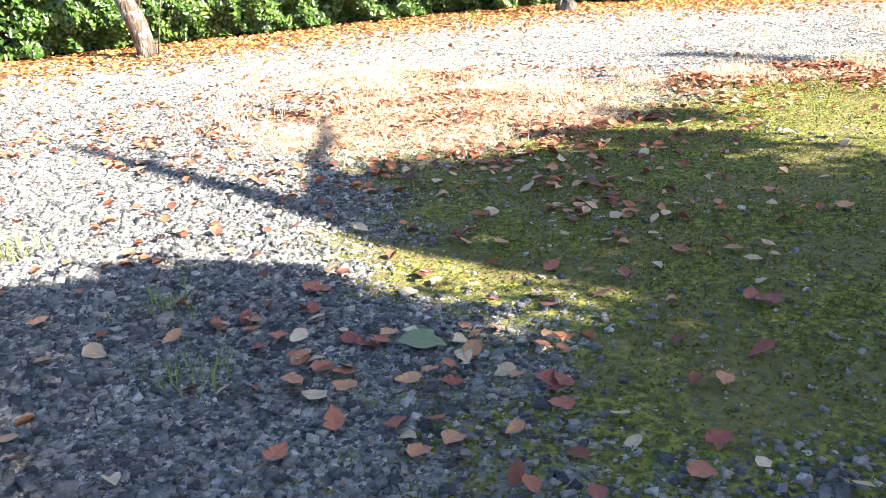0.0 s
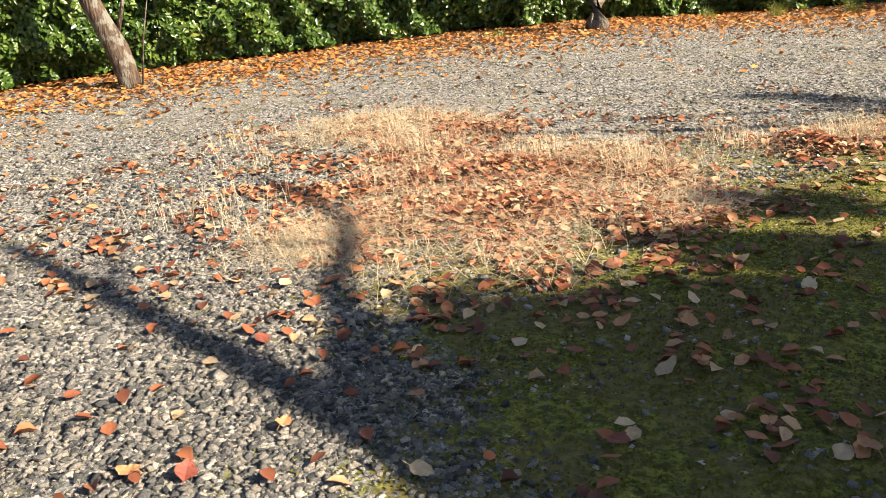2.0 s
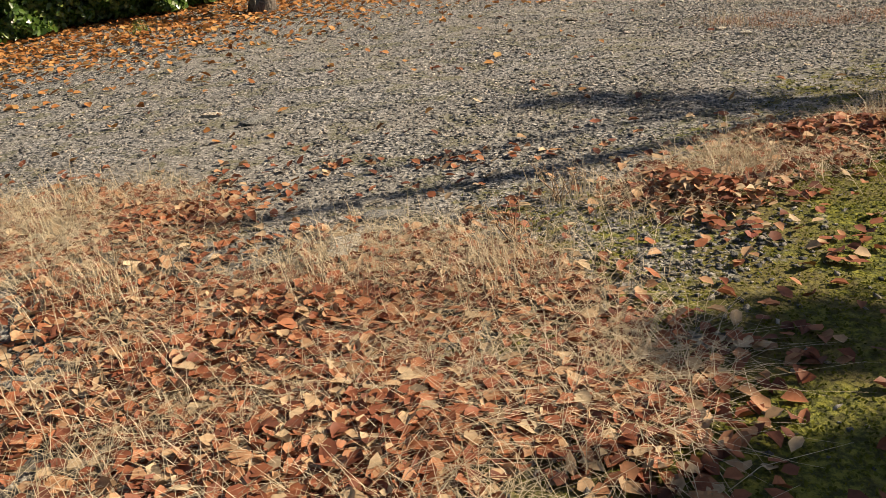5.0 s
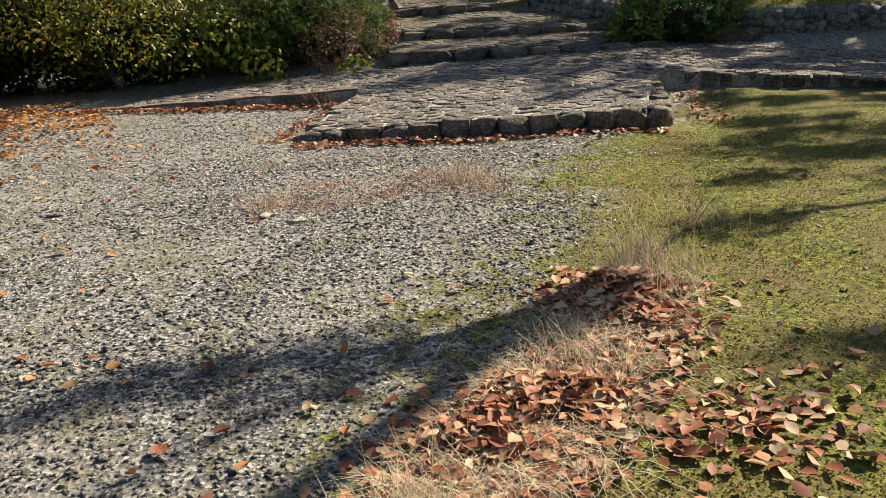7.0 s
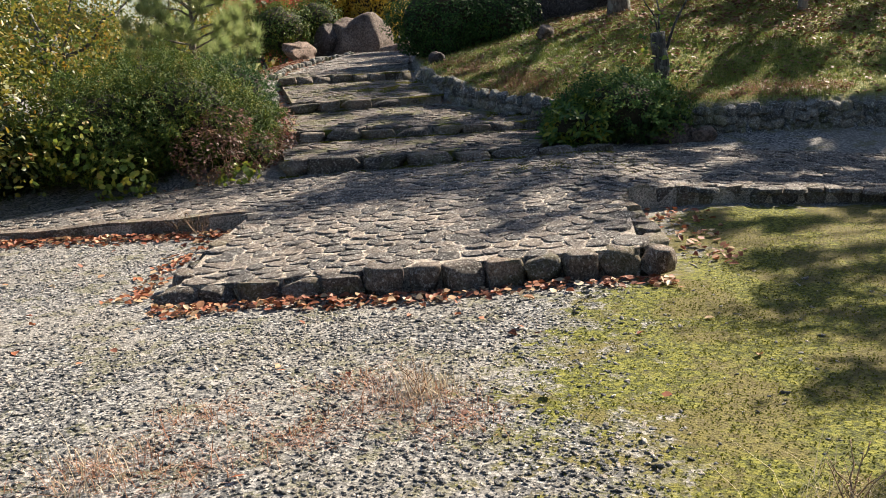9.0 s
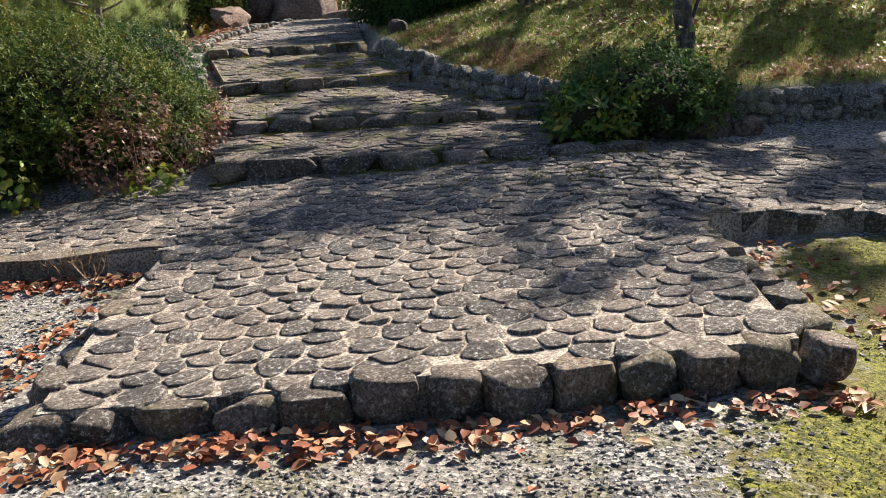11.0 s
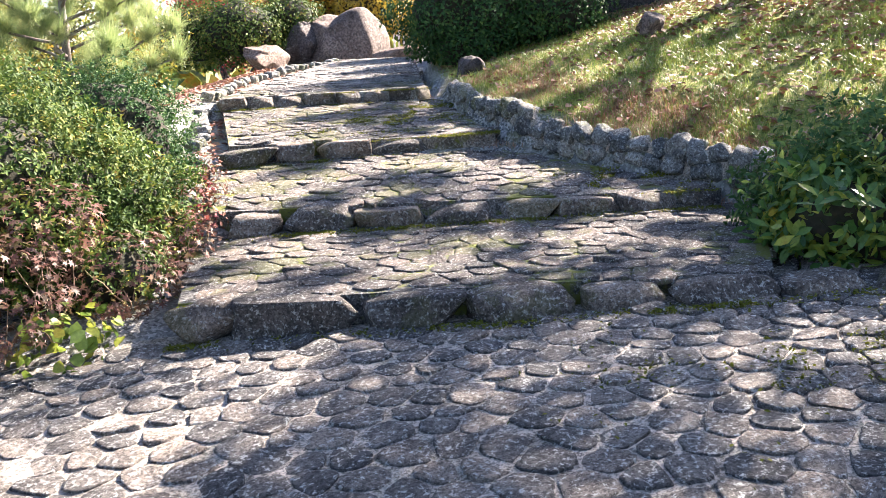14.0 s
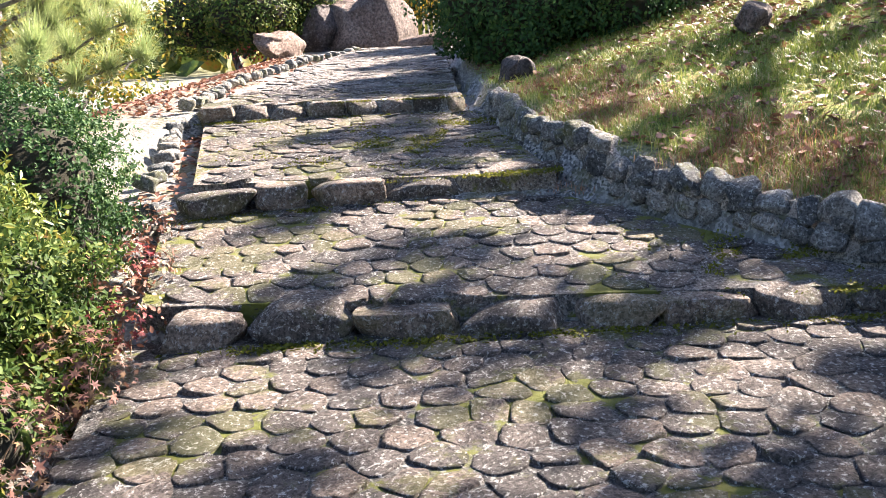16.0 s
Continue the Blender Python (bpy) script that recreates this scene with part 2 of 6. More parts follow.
EVERGREEN = leaf_material("evergreen_leaf", ((0, (0.03, 0.07, 0.028)), (0.6, (0.08, 0.15, 0.05)), (0.9, (0.2, 0.25, 0.06)), (1, (0.36, 0.33, 0.07))), 0.3, 0.7, 0.06, 0.45)
BROAD_LEAF = leaf_material("broad_leaf", ((0, (0.03, 0.09, 0.03)), (0.5, (0.10, 0.20, 0.04)), (0.85, (0.35, 0.38, 0.05)), (1, (0.5, 0.25, 0.05))), 0.4)
PINE_LEAF = leaf_material("needle", ((0, (0.18, 0.26, 0.10)), (0.6, (0.36, 0.43, 0.17)), (1, (0.55, 0.55, 0.26))), 0.35)
YELLOW_LEAF = leaf_material("yellow_leaf", ((0, (0.28, 0.17, 0.02)), (0.6, (0.5, 0.36, 0.03)), (1, (0.6, 0.45, 0.08))), 0.4)
RED_LEAF = leaf_material("red_leaf", ((0, (0.25, 0.02, 0.02)), (0.6, (0.5, 0.04, 0.04)), (1, (0.55, 0.12, 0.08))), 0.2)
MIXED_LEAF = leaf_material("autumn_leaf", ((0, (0.03, 0.06, 0.015)), (0.4, (0.09, 0.13, 0.025)), (0.7, (0.3, 0.25, 0.035)), (0.9, (0.4, 0.2, 0.035)), (1, (0.3, 0.07, 0.03))), 0.4, clumping=0.5)
# leaf green taken close to black, so deep shade sits in the colour
SHADE_LEAF = leaf_material("shade_leaf", ((0, (0.012, 0.025, 0.008)), (0.7, (0.03, 0.055, 0.015)), (1, (0.07, 0.10, 0.03))), 0.2)
LITTER = leaf_material("litter_leaf", ((0, (0.12, 0.05, 0.035)), (0.3, (0.26, 0.085, 0.045)), (0.6, (0.4, 0.155, 0.075)), (0.8, (0.47, 0.30, 0.17)), (1, (0.62, 0.5, 0.33))), 0.15, 0.6, 0.3, 0.1)
LITTER_DARK = leaf_material("litter_leaf_old", ((0, (0.10, 0.045, 0.034)), (0.5, (0.25, 0.11, 0.07)), (0.85, (0.36, 0.19, 0.12)), (1, (0.5, 0.36, 0.23))), 0.1, 0.6, 0.3)
LITTER_GOLD = leaf_material("litter_leaf_gold", ((0, (0.24, 0.085, 0.03)), (0.5, (0.44, 0.19, 0.06)), (0.9, (0.58, 0.32, 0.12)), (1, (0.66, 0.48, 0.2))), 0.15, 0.6, 0.3)
STRAW = leaf_material("straw", ((0, (0.42, 0.33, 0.2)), (0.5, (0.64, 0.53, 0.37)), (1, (0.78, 0.69, 0.53))), 0.2, 0.6)
STEM = plain_material("dry_stem", (0.2, 0.12, 0.07), (0.4, 0.28, 0.18), 30, 0.8)
STRAW_RED = leaf_material("straw_red", ((0, (0.22, 0.08, 0.05)), (0.5, (0.38, 0.18, 0.10)), (1, (0.5, 0.33, 0.2))), 0.2, 0.6)
MOSS_TUFT = leaf_material("moss_tuft", ((0, (0.07, 0.075, 0.014)), (0.5, (0.135, 0.145, 0.022)), (0.85, (0.22, 0.215, 0.035)), (1, (0.24, 0.18, 0.07))), 0.3, 0.8, 0.1, 0.5)
TURF = leaf_material("grass_blade", ((0, (0.09, 0.14, 0.025)), (0.5, (0.2, 0.27, 0.045)), (0.8, (0.34, 0.34, 0.08)), (0.92, (0.46, 0.36, 0.18)), (1, (0.54, 0.44, 0.27))), 0.3)
FENCE_WHITE = plain_material("white_picket", (0.72, 0.72, 0.70), (0.82, 0.82, 0.80), 6, 0.6)

# ---- building helpers ----
rng = np.random.default_rng(7)


def smooth(a, b, x):
    k = np.clip((x - a) / (b - a), 0, 1)
    return k * k * (3 - 2 * k)


def to_uv(x, y):
    """Steps' own axes: u to the right along the step edges, v uphill."""
    return (x - 5.5) * 0.8 - (y - 9.5) * 0.6, (x - 5.5) * 0.6 + (y - 9.5) * 0.8


def to_xy(u, v):
    return 5.5 + 0.8 * u + 0.6 * v, 9.5 - 0.6 * u + 0.8 * v


def wave(x, y, s):
    return np.sin(x * s + 1.3 * np.sin(y * s * 0.7)) * np.cos(y * s * 1.1 + np.sin(x * s * 0.6))


def part(name, bm, mat, parent=None, label="", shade=True):
    me = bpy.data.meshes.new(name)
    bm.to_mesh(me)
    bm.free()
    return mesh_part(name, me, mat, parent, label, shade)


def mesh_part(name, me, mat, parent=None, label="", shade=True):
    me.materials.append(mat)
    if shade:
        me.polygons.foreach_set("use_smooth", [True] * len(me.polygons))
    ob = new(name, me)
    if parent:
        ob.parent = parent
    return tagged(ob, label)


def quick_mesh(name, verts, faces):
    """A mesh from arrays of vertices and of faces with one count of corners."""
    verts, faces = np.asarray(verts, np.float32), np.asarray(faces, np.int32)
    me = bpy.data.meshes.new(name)
    k = faces.shape[1]
    me.vertices.add(len(verts)), me.loops.add(faces.size), me.polygons.add(len(faces))
    me.vertices.foreach_set("co", verts.ravel())
    me.loops.foreach_set("vertex_index", faces.ravel())
    me.polygons.foreach_set("loop_start", np.arange(0, faces.size, k, dtype=np.int32))
    me.update(calc_edges=True)
    me.validate()
    return me


def empty(name, x, y, z, label, category, group="", kind=""):
    ob = new(name)
    ob.location = (x, y, z)
    return tagged(ob, label, category, group, kind)


def frames_for(normals, spin):
    """Two axes across each normal, turned by spin."""
    n = normals / np.linalg.norm(normals, axis=1, keepdims=True)
    ref = np.where(np.abs(n[:, 2:3]) < 0.9, np.array([[0, 0, 1.0]]), np.array([[1.0, 0, 0]]))
    a = np.cross(ref, n)
    a /= np.linalg.norm(a, axis=1, keepdims=True)
    b = np.cross(n, a)
    c, s = np.cos(spin)[:, None], np.sin(spin)[:, None]
    return a * c + b * s, b * c - a * s, n


def leaf_mesh(name, places, normals, length, width, fold=0.25, curl=0.0):
    """Six-cornered folded leaves, one island each."""
    k = len(places)
    a, b, n = frames_for(np.asarray(normals, float), rng.uniform(0, 2 * np.pi, k))
    ln = length * rng.uniform(0.65, 1.25, k)[:, None]
    wd = width * rng.uniform(0.7, 1.2, k)[:, None]
    cu = curl * rng.uniform(-0.6, 1.0, k)[:, None]
    p = np.asarray(places, float)
    base, tip = p - a * ln * 0.5 + n * ln * cu * 0.5, p + a * ln * 0.5 + n * ln * cu
    fo = fold * wd * rng.uniform(0.2, 1.3, k)[:, None]
    l1, r1 = p - a * ln * 0.18 + b * wd * 0.5 + n * fo, p - a * ln * 0.18 - b * wd * 0.5 + n * fo
    l2, r2 = p + a * ln * 0.2 + b * wd * 0.4 + n * (fo + ln * cu * 0.4), p + a * ln * 0.2 - b * wd * 0.4 + n * (fo + ln * cu * 0.4)
    v = np.stack([base, l1, l2, tip, r2, r1], 1).reshape(-1, 3)
    i = np.arange(k)[:, None] * 6
    f = np.concatenate([i + [[0, 3, 2, 1]], i + [[0, 5, 4, 3]]], 1).reshape(-1, 4)
    return quick_mesh(name, v, f)


def blade_mesh(name, roots, heights, width, lean=0.5, segs=2):
    """Thin bent blades of grass or straw."""
    k = len(roots)
    an = rng.uniform(0, 2 * np.pi, k)
    d = np.stack([np.cos(an), np.sin(an), np.zeros(k)], 1)
    s = np.stack([-np.sin(an), np.cos(an), np.zeros(k)], 1)
    le = lean * rng.uniform(0.2, 1.2, k)[:, None]
    h = np.asarray(heights)[:, None]
    rows = []
    for q in (0, 0.5, 1.0):
        c = roots + np.array([[0, 0, 1.0]]) * h * q * (1 - 0.25 * le * q) + d * h * le * q * q
        w = width * (1 - 0.75 * q)
        rows += [c - s * w / 2, c + s * w / 2]
    v = np.stack(rows, 1).reshape(-1, 3)
    i = np.arange(k)[:, None] * 6
    f = np.concatenate([i + [[0, 1, 3, 2]], i + [[2, 3, 5, 4]]], 1).reshape(-1, 4)
    return quick_mesh(name, v, f)


def tube(bm, points, radii, sides=8, rough=0.0):
    """A tapered limb through points."""
    rings = []
    for i, (p, r) in enumerate(zip(points, radii)):
        p = Vector(p)
        d = (Vector(points[min(i + 1, len(points) - 1)]) - Vector(points[max(i - 1, 0)])).normalized()
        q = d.to_track_quat("Z", "Y")
        rings.append([bm.verts.new(p + q @ Vector((math.cos(6.2832 * s / sides), math.sin(6.2832 * s / sides), 0)) * r
                                   * (1 + rough * noise.noise(p * 3 + Vector((s * 1.7, i * 0.9, 0))))) for s in range(sides)])
    for a, b in zip(rings, rings[1:]):
        for s in range(sides):
            bm.faces.new((a[s], a[(s + 1) % sides], b[(s + 1) % sides], b[s]))
    bm.faces.new(rings[-1]), bm.faces.new(list(reversed(rings[0])))
    return bm


def bent(a, b, sag, n=6, seed=0.0):
    """Points from a to b with a wandering bend."""
    a, b = Vector(a), Vector(b)
    out = []
    for i in range(n + 1):
        q = i / n
        w = Vector((noise.noise((q * 3 + seed, seed, 1.1)), noise.noise((q * 3, seed, 7.7)), noise.noise((seed, q * 3, 3.3))))
        out.append(a.lerp(b, q) + w * sag * math.sin(math.pi * min(1, q * 1.1 + 0.02)))
    return out


def rock(name, size, seed, cuts=3, rough=0.25, flat_top=0.0, round_off=0.38, facets=0):
    """A worn block: a cube rounded, pushed in and out by noise."""
    bm = bmesh.new()
    bmesh.ops.create_cube(bm, size=1.0)
    bmesh.ops.subdivide_edges(bm, edges=bm.edges[:], cuts=cuts, use_grid_fill=True)
    off = Vector((seed * 3.1, seed * 1.7, seed * 0.6))
    chip = random.Random(int(seed * 10))
    planes = [(Vector((chip.gauss(0, 1), chip.gauss(0, 1), chip.gauss(0, 0.8))).normalized(), chip.uniform(0.38, 0.52)) for _ in range(facets)]
    for v in bm.verts:
        c = v.co.copy()
        sph = c.normalized() * 0.62
        c = c.lerp(sph, round_off)
        k = 1 + rough * noise.noise(c * 2.1 + off) + rough * 0.4 * noise.noise(c * 5.3 + off)
        c *= k
        for pn, pd in planes:
            over_by = c.dot(pn) - pd
            if over_by > 0:
                c -= pn * over_by * 0.88
        if flat_top and c.z > 0.5 - flat_top:
            c.z = 0.5 - flat_top + (c.z - 0.5 + flat_top) * 0.3
        v.co = Vector((c.x * size[0], c.y * size[1], c.z * size[2]))
    me = bpy.data.meshes.new(name)
    bm.to_mesh(me)
    bm.free()
    return me


def smooth_all(me, mat):
    me.materials.append(mat)
    me.polygons.foreach_set("use_smooth", [True] * len(me.polygons))
    return me


# ---- the lie of the land ----
def path_z(u, v):
    """Surface of the paved way: platform, four steps with sloping treads, upper path."""
    right = np.maximum(u - 1.5, 0)
    plat = 0.08 + 0.045 * np.minimum(u, 1.5) + 0.02 * v - 0.06 * right
    t1 = 0.265 + 0.02 * (v - 3.1) + 0.01 * u
    t2 = 0.425 + 0.10 * (v - 4.85)
    t3 = 0.715 + 0.075 * (v - 6.5)
    t4 = 1.03 + 0.03 * (v - 9.1)
    return np.select([v < 3.1 + 0 * u, v < 4.8, v < 6.45, v < 9.0], [plat, t1, t2, t3], t4)


WALL_LINE = ((-1.0, 22.0), (-0.95, 12.0), (-0.72, 9.3), (-0.4, 7.4), (0.0, 6.5), (0.45, 5.95), (1.05, 5.3), (1.5, 4.85), (2.0, 4.45), (3.2, 4.3), (14.0, 4.0))


def mound_distance(u, v):
    """Metres behind the line of the stone walls; negative on the path's side."""
    best = np.full(np.shape(u), 1e9)
    for (u0, v0), (u1, v1) in zip(WALL_LINE, WALL_LINE[1:]):
        du, dv = u1 - u0, v1 - v0
        q = np.clip(((u - u0) * du + (v - v0) * dv) / (du * du + dv * dv), 0, 1)
        best = np.minimum(best, np.hypot(u - u0 - q * du, v - v0 - q * dv))
    edge = np.interp(v, [3.9, 4.3, 4.45, 4.85, 5.3, 5.95, 6.5, 7.4, 9.3, 12.0, 22.0], [14.0, 3.2, 2.0, 1.5, 1.05, 0.45, 0.0, -0.4, -0.72, -0.95, -1.0])
    return np.where((u > edge) & (v > 3.95), best, -best)


def land_z(x, y):
    x, y = np.asarray(x, float), np.asarray(y, float)
    u, v = to_uv(x, y)
    g = -0.17 * smooth(6, 10, 0.6 * x + 0.8 * y) + 0.012 * wave(x, y, 1.7)
    g = g - 0.1 * smooth(2.5, 7.5, -x) * (1 - smooth(6, 9.5, y))
    g = g + 0.12 * np.exp(-((u - 2.2) ** 2 / 3 + (v - 0.7) ** 2 / 1.5))
    g = g + 0.075 * np.exp(-((u - 1.2) ** 2 / 1.3 + (v + 1.9) ** 2 / 0.6))
    # left of the steps the bed climbs with them, and falls away further left
    climb = np.interp(v, [2.4, 3.4, 4.8, 6.4, 9.0, 20, 40], [-0.1, 0.1, 0.36, 0.62, 1.0, 1.3, 1.6])
    w = smooth(-7.5, -4.2, u) * smooth(2.3, 3.4, v)
    g = g * (1 - w) + (climb - 0.03) * w
    d = mound_distance(u, v)
    top = np.interp(v, [4.0, 5.3, 6.5, 9.0, 12, 20], [0.52, 0.6, 0.85, 1.08, 1.2, 1.4])
    m = top + 0.2 * np.minimum(d, 5) + 0.06 * np.clip(d - 5, 0, 20) + 0.03 * wave(x, y, 1.1)
    g = np.where(d > 0.02, m, np.where((v > 2.9) & (u > -3.4) & (d > -12), np.minimum(g, path_z(u, v) - 0.12), g))
    on = (u > -2.0) & (u < 1.45) & (v > -1.35) & (v < 3.3)
    return np.where(on, -0.25, g)


MOSS_Y = (-9.0, -3.5, -2.8, -2.5, -2.15, -1.9, -1.55, -0.5, 0.5, 1.5, 2.7, 3.3, 4.6, 5.3, 6.0, 7.06, 7.7, 9.0, 12.0)
MOSS_X = (4.5, 2.8, 2.2, 1.95, 1.6, 1.25, 0.55, -0.2, -0.1, 0.25, 0.7, 1.4, 2.4, 3.1, 3.7, 4.8, 6.4, 7.6, 8.5)


def moss_mask(x, y):
    e = np.interp(y, MOSS_Y, MOSS_X)
    u, v = to_uv(x, y)
    e = e + 0.34 * wave(x, y, 2.3) + 0.16 * wave(x, y, 6.3) + 0.08 * wave(x, y, 14.0)
    return smooth(-1.5, 1.2, x - e) * (1 - smooth(0.2, 0.75, v - 0.05 * u)) * (1 - smooth(9, 12, x))


def straw_mask(x, y):
    """Dry grass round the leaf drifts."""
    a = np.exp(-(((x + 0.6) / 1.6) ** 2 + ((y - 0.95) / 1.35) ** 2) ** 1.5) * (0.75 + 0.35 * wave(x, y, 3.7))
    b = np.exp(-(((x + 2.3) / 0.8) ** 2 + ((y - 2.6) / 0.6) ** 2) * 1.2)
    s = ((x - 0.4) * 0.83 + (y - 2.6) * 0.56)
    d = np.abs(-(x - 0.4) * 0.56 + (y - 2.6) * 0.83)
    c = np.exp(-(d / 0.3) ** 2) * smooth(-0.3, 0.3, s) * (1 - smooth(2.6, 3.2, s))
    a = a * (1 - 0.85 * smooth(0.1, 0.9, x - 0.3 * (y - 1.5))) * (0.25 + 0.75 * smooth(-2.0, -0.9, x))
    return np.clip(np.maximum(np.maximum(a, b), 0.55 * c) * 0.9, 0, 1)


def build_ground():
    """One sheet: close mesh where one walks, wide mesh out to the horizon."""
    gx = np.concatenate([[-900, -400, -200, -100, -60, -40, -30, -22, -17], np.arange(-14, 22.01, 0.14), [24, 27, 31, 36, 45, 60, 100, 200, 400, 900]])
    gy = np.concatenate([[-900, -400, -200, -100, -60, -40, -25, -16, -11], np.arange(-8, 32.01, 0.14), [34, 37, 41, 47, 60, 100, 200, 400, 900]])
    X, Y = np.meshgrid(gx, gy)
    Z = land_z(X, Y)
    far = smooth(25, 90, np.hypot(X - 4, Y - 8))
    Z = Z * (1 - far) - 0.3 * far
    nx, ny = len(gx), len(gy)
    idx = np.arange(nx * ny).reshape(ny, nx)
    f = np.stack([idx[:-1, :-1], idx[:-1, 1:], idx[1:, 1:], idx[1:, :-1]], -1).reshape(-1, 4)
    me = quick_mesh("ground", np.stack([X, Y, Z], -1).reshape(-1, 3), f)
    U, V = to_uv(X, Y)
    D = mound_distance(U, V)
    masks = {"moss": moss_mask(X, Y), "straw": np.maximum(np.maximum(straw_mask(X, Y), 0.3 * smooth(1.8, 4.0, D + 0.5 * wave(X, Y, 1.3))), smooth(-7.5, -6, U) * (1 - smooth(-4.2, -3.4, U)) * smooth(7.5, 9, V) * (1 - smooth(19, 24, V)) * 0.85),
             "turf": np.clip(np.maximum(smooth(0, 0.3, D) * (1 - 0.6 * smooth(6, 10, D)), smooth(40, 80, np.hypot(X, Y))), 0, 1)}
    for key, val in masks.items():
        me.attributes.new(key, "FLOAT", "POINT").data.foreach_set("value", val.ravel().astype(np.float32))
    ob = mesh_part("ground", me, GROUND)
    tagged(ob, "grey gravel yard with moss and dry grass", "ground", kind="structure")


build_ground()

# ---- paving: bed, edge stones, pavers ----
def slab(name, outline, z_of, down, mat, parent):
    """A bed that follows z_of over a uv outline given by u-range at each v, with sides."""
    bm = bmesh.new()
    rows = []
    for v, u0, u1 in outline:
        row = []
        for i in range(13):
            u = u0 + (u1 - u0) * i / 12
            x, y = to_xy(u, v)
            row.append(bm.verts.new((x, y, z_of(u, v))))
        rows.append(row)
    tops = [bm.faces.new((a[i], a[i + 1], b[i + 1], b[i])) for a, b in zip(rows, rows[1:]) for i in range(12)]
    ext = bmesh.ops.extrude_face_region(bm, geom=tops)
    for v in ext["geom"]:
        if isinstance(v, bmesh.types.BMVert):
            v.co.z -= down
    bmesh.ops.recalc_face_normals(bm, faces=bm.faces[:])
    return part(name, bm, mat, parent, shade=False)


def flat_z(fix):
    return lambda u, v: float(path_z(np.float64(u), np.float64(min(max(v, fix[0]), fix[1]))))


def clip_cell(poly, px, py, nx, ny):
    """The part of a polygon on the near side of a line through (px, py)."""
    out = []
    for (x0, y0), (x1, y1) in zip(poly, poly[1:] + poly[:1]):
        d0, d1 = (x0 - px) * nx + (y0 - py) * ny, (x1 - px) * nx + (y1 - py) * ny
        if d0 <= 0:
            out.append((x0, y0))
        if (d0 < 0 < d1) or (d1 < 0 < d0):
            q = d0 / (d0 - d1)
            out.append((x0 + (x1 - x0) * q, y0 + (y1 - y0) * q))
    return out


def paver_outline(u, v, near, gap):
    """A stone's outline round (u, v): the room its neighbours leave, corners worn off."""
    reach = random.uniform(0.11, 0.17)
    tall, lean = random.uniform(0.72, 0.95), random.uniform(0, 6.28)
    poly = [(reach * math.cos(0.5236 * k) * (1 + 0.1 * math.sin(2 * k + lean)), reach * tall * math.sin(0.5236 * k)) for k in range(12)]
    for du, dv in near:
        d = math.hypot(du, dv)
        k = 0.5 - gap / d
        poly = clip_cell(poly, du * k, dv * k, du / d, dv / d)
        if len(poly) < 3:
            return None
    for _ in range(2):
        poly = [p for (x0, y0), (x1, y1) in zip(poly, poly[1:] + poly[:1]) if math.hypot(x1 - x0, y1 - y0) > 0.006
                for p in ((x0 * 0.78 + x1 * 0.22, y0 * 0.78 + y1 * 0.22), (x0 * 0.22 + x1 * 0.78, y0 * 0.22 + y1 * 0.78))]
        if len(poly) > 13:
            break
    return poly if len(poly) > 4 else None


def paver_mesh(outline, lift):
    """One stone: a rough worn cap on steep sides."""
    verts, n = [], len(outline)
    tip = (random.gauss(0, 0.05), random.gauss(0, 0.05))
    for r, z in ((1.03, -0.035), (1.0, lift * 0.35), (0.94, lift * 0.85), (0.72, lift)):
        for k, (x, y) in enumerate(outline):
            w = r * (1 + 0.07 * random.uniform(-1, 1))
            verts.append((x * w, y * w, z + (0.0022 * random.uniform(-1, 1) + x * tip[0] + y * tip[1] if z > 0 else 0)))
    faces = [(i * n + k, i * n + (k + 1) % n, (i + 1) * n + (k + 1) % n, (i + 1) * n + k) for i in range(3) for k in range(n)]
    faces.append(tuple(3 * n + k for k in range(n)))
    return verts, faces


def paver_spots(inside, u0, u1, v0, v1, du=0.193, dv=0.162):
    spots, row = [], 0
    v = v0
    while v < v1:
        u = u0 + (row % 2) * du * 0.5
        while u < u1:
            uu, vv = u + random.uniform(-0.06, 0.06), v + random.uniform(-0.045, 0.045)
            if inside(uu, vv):
                spots.append((uu, vv))
            u += du
        v += dv
        row += 1
    return spots


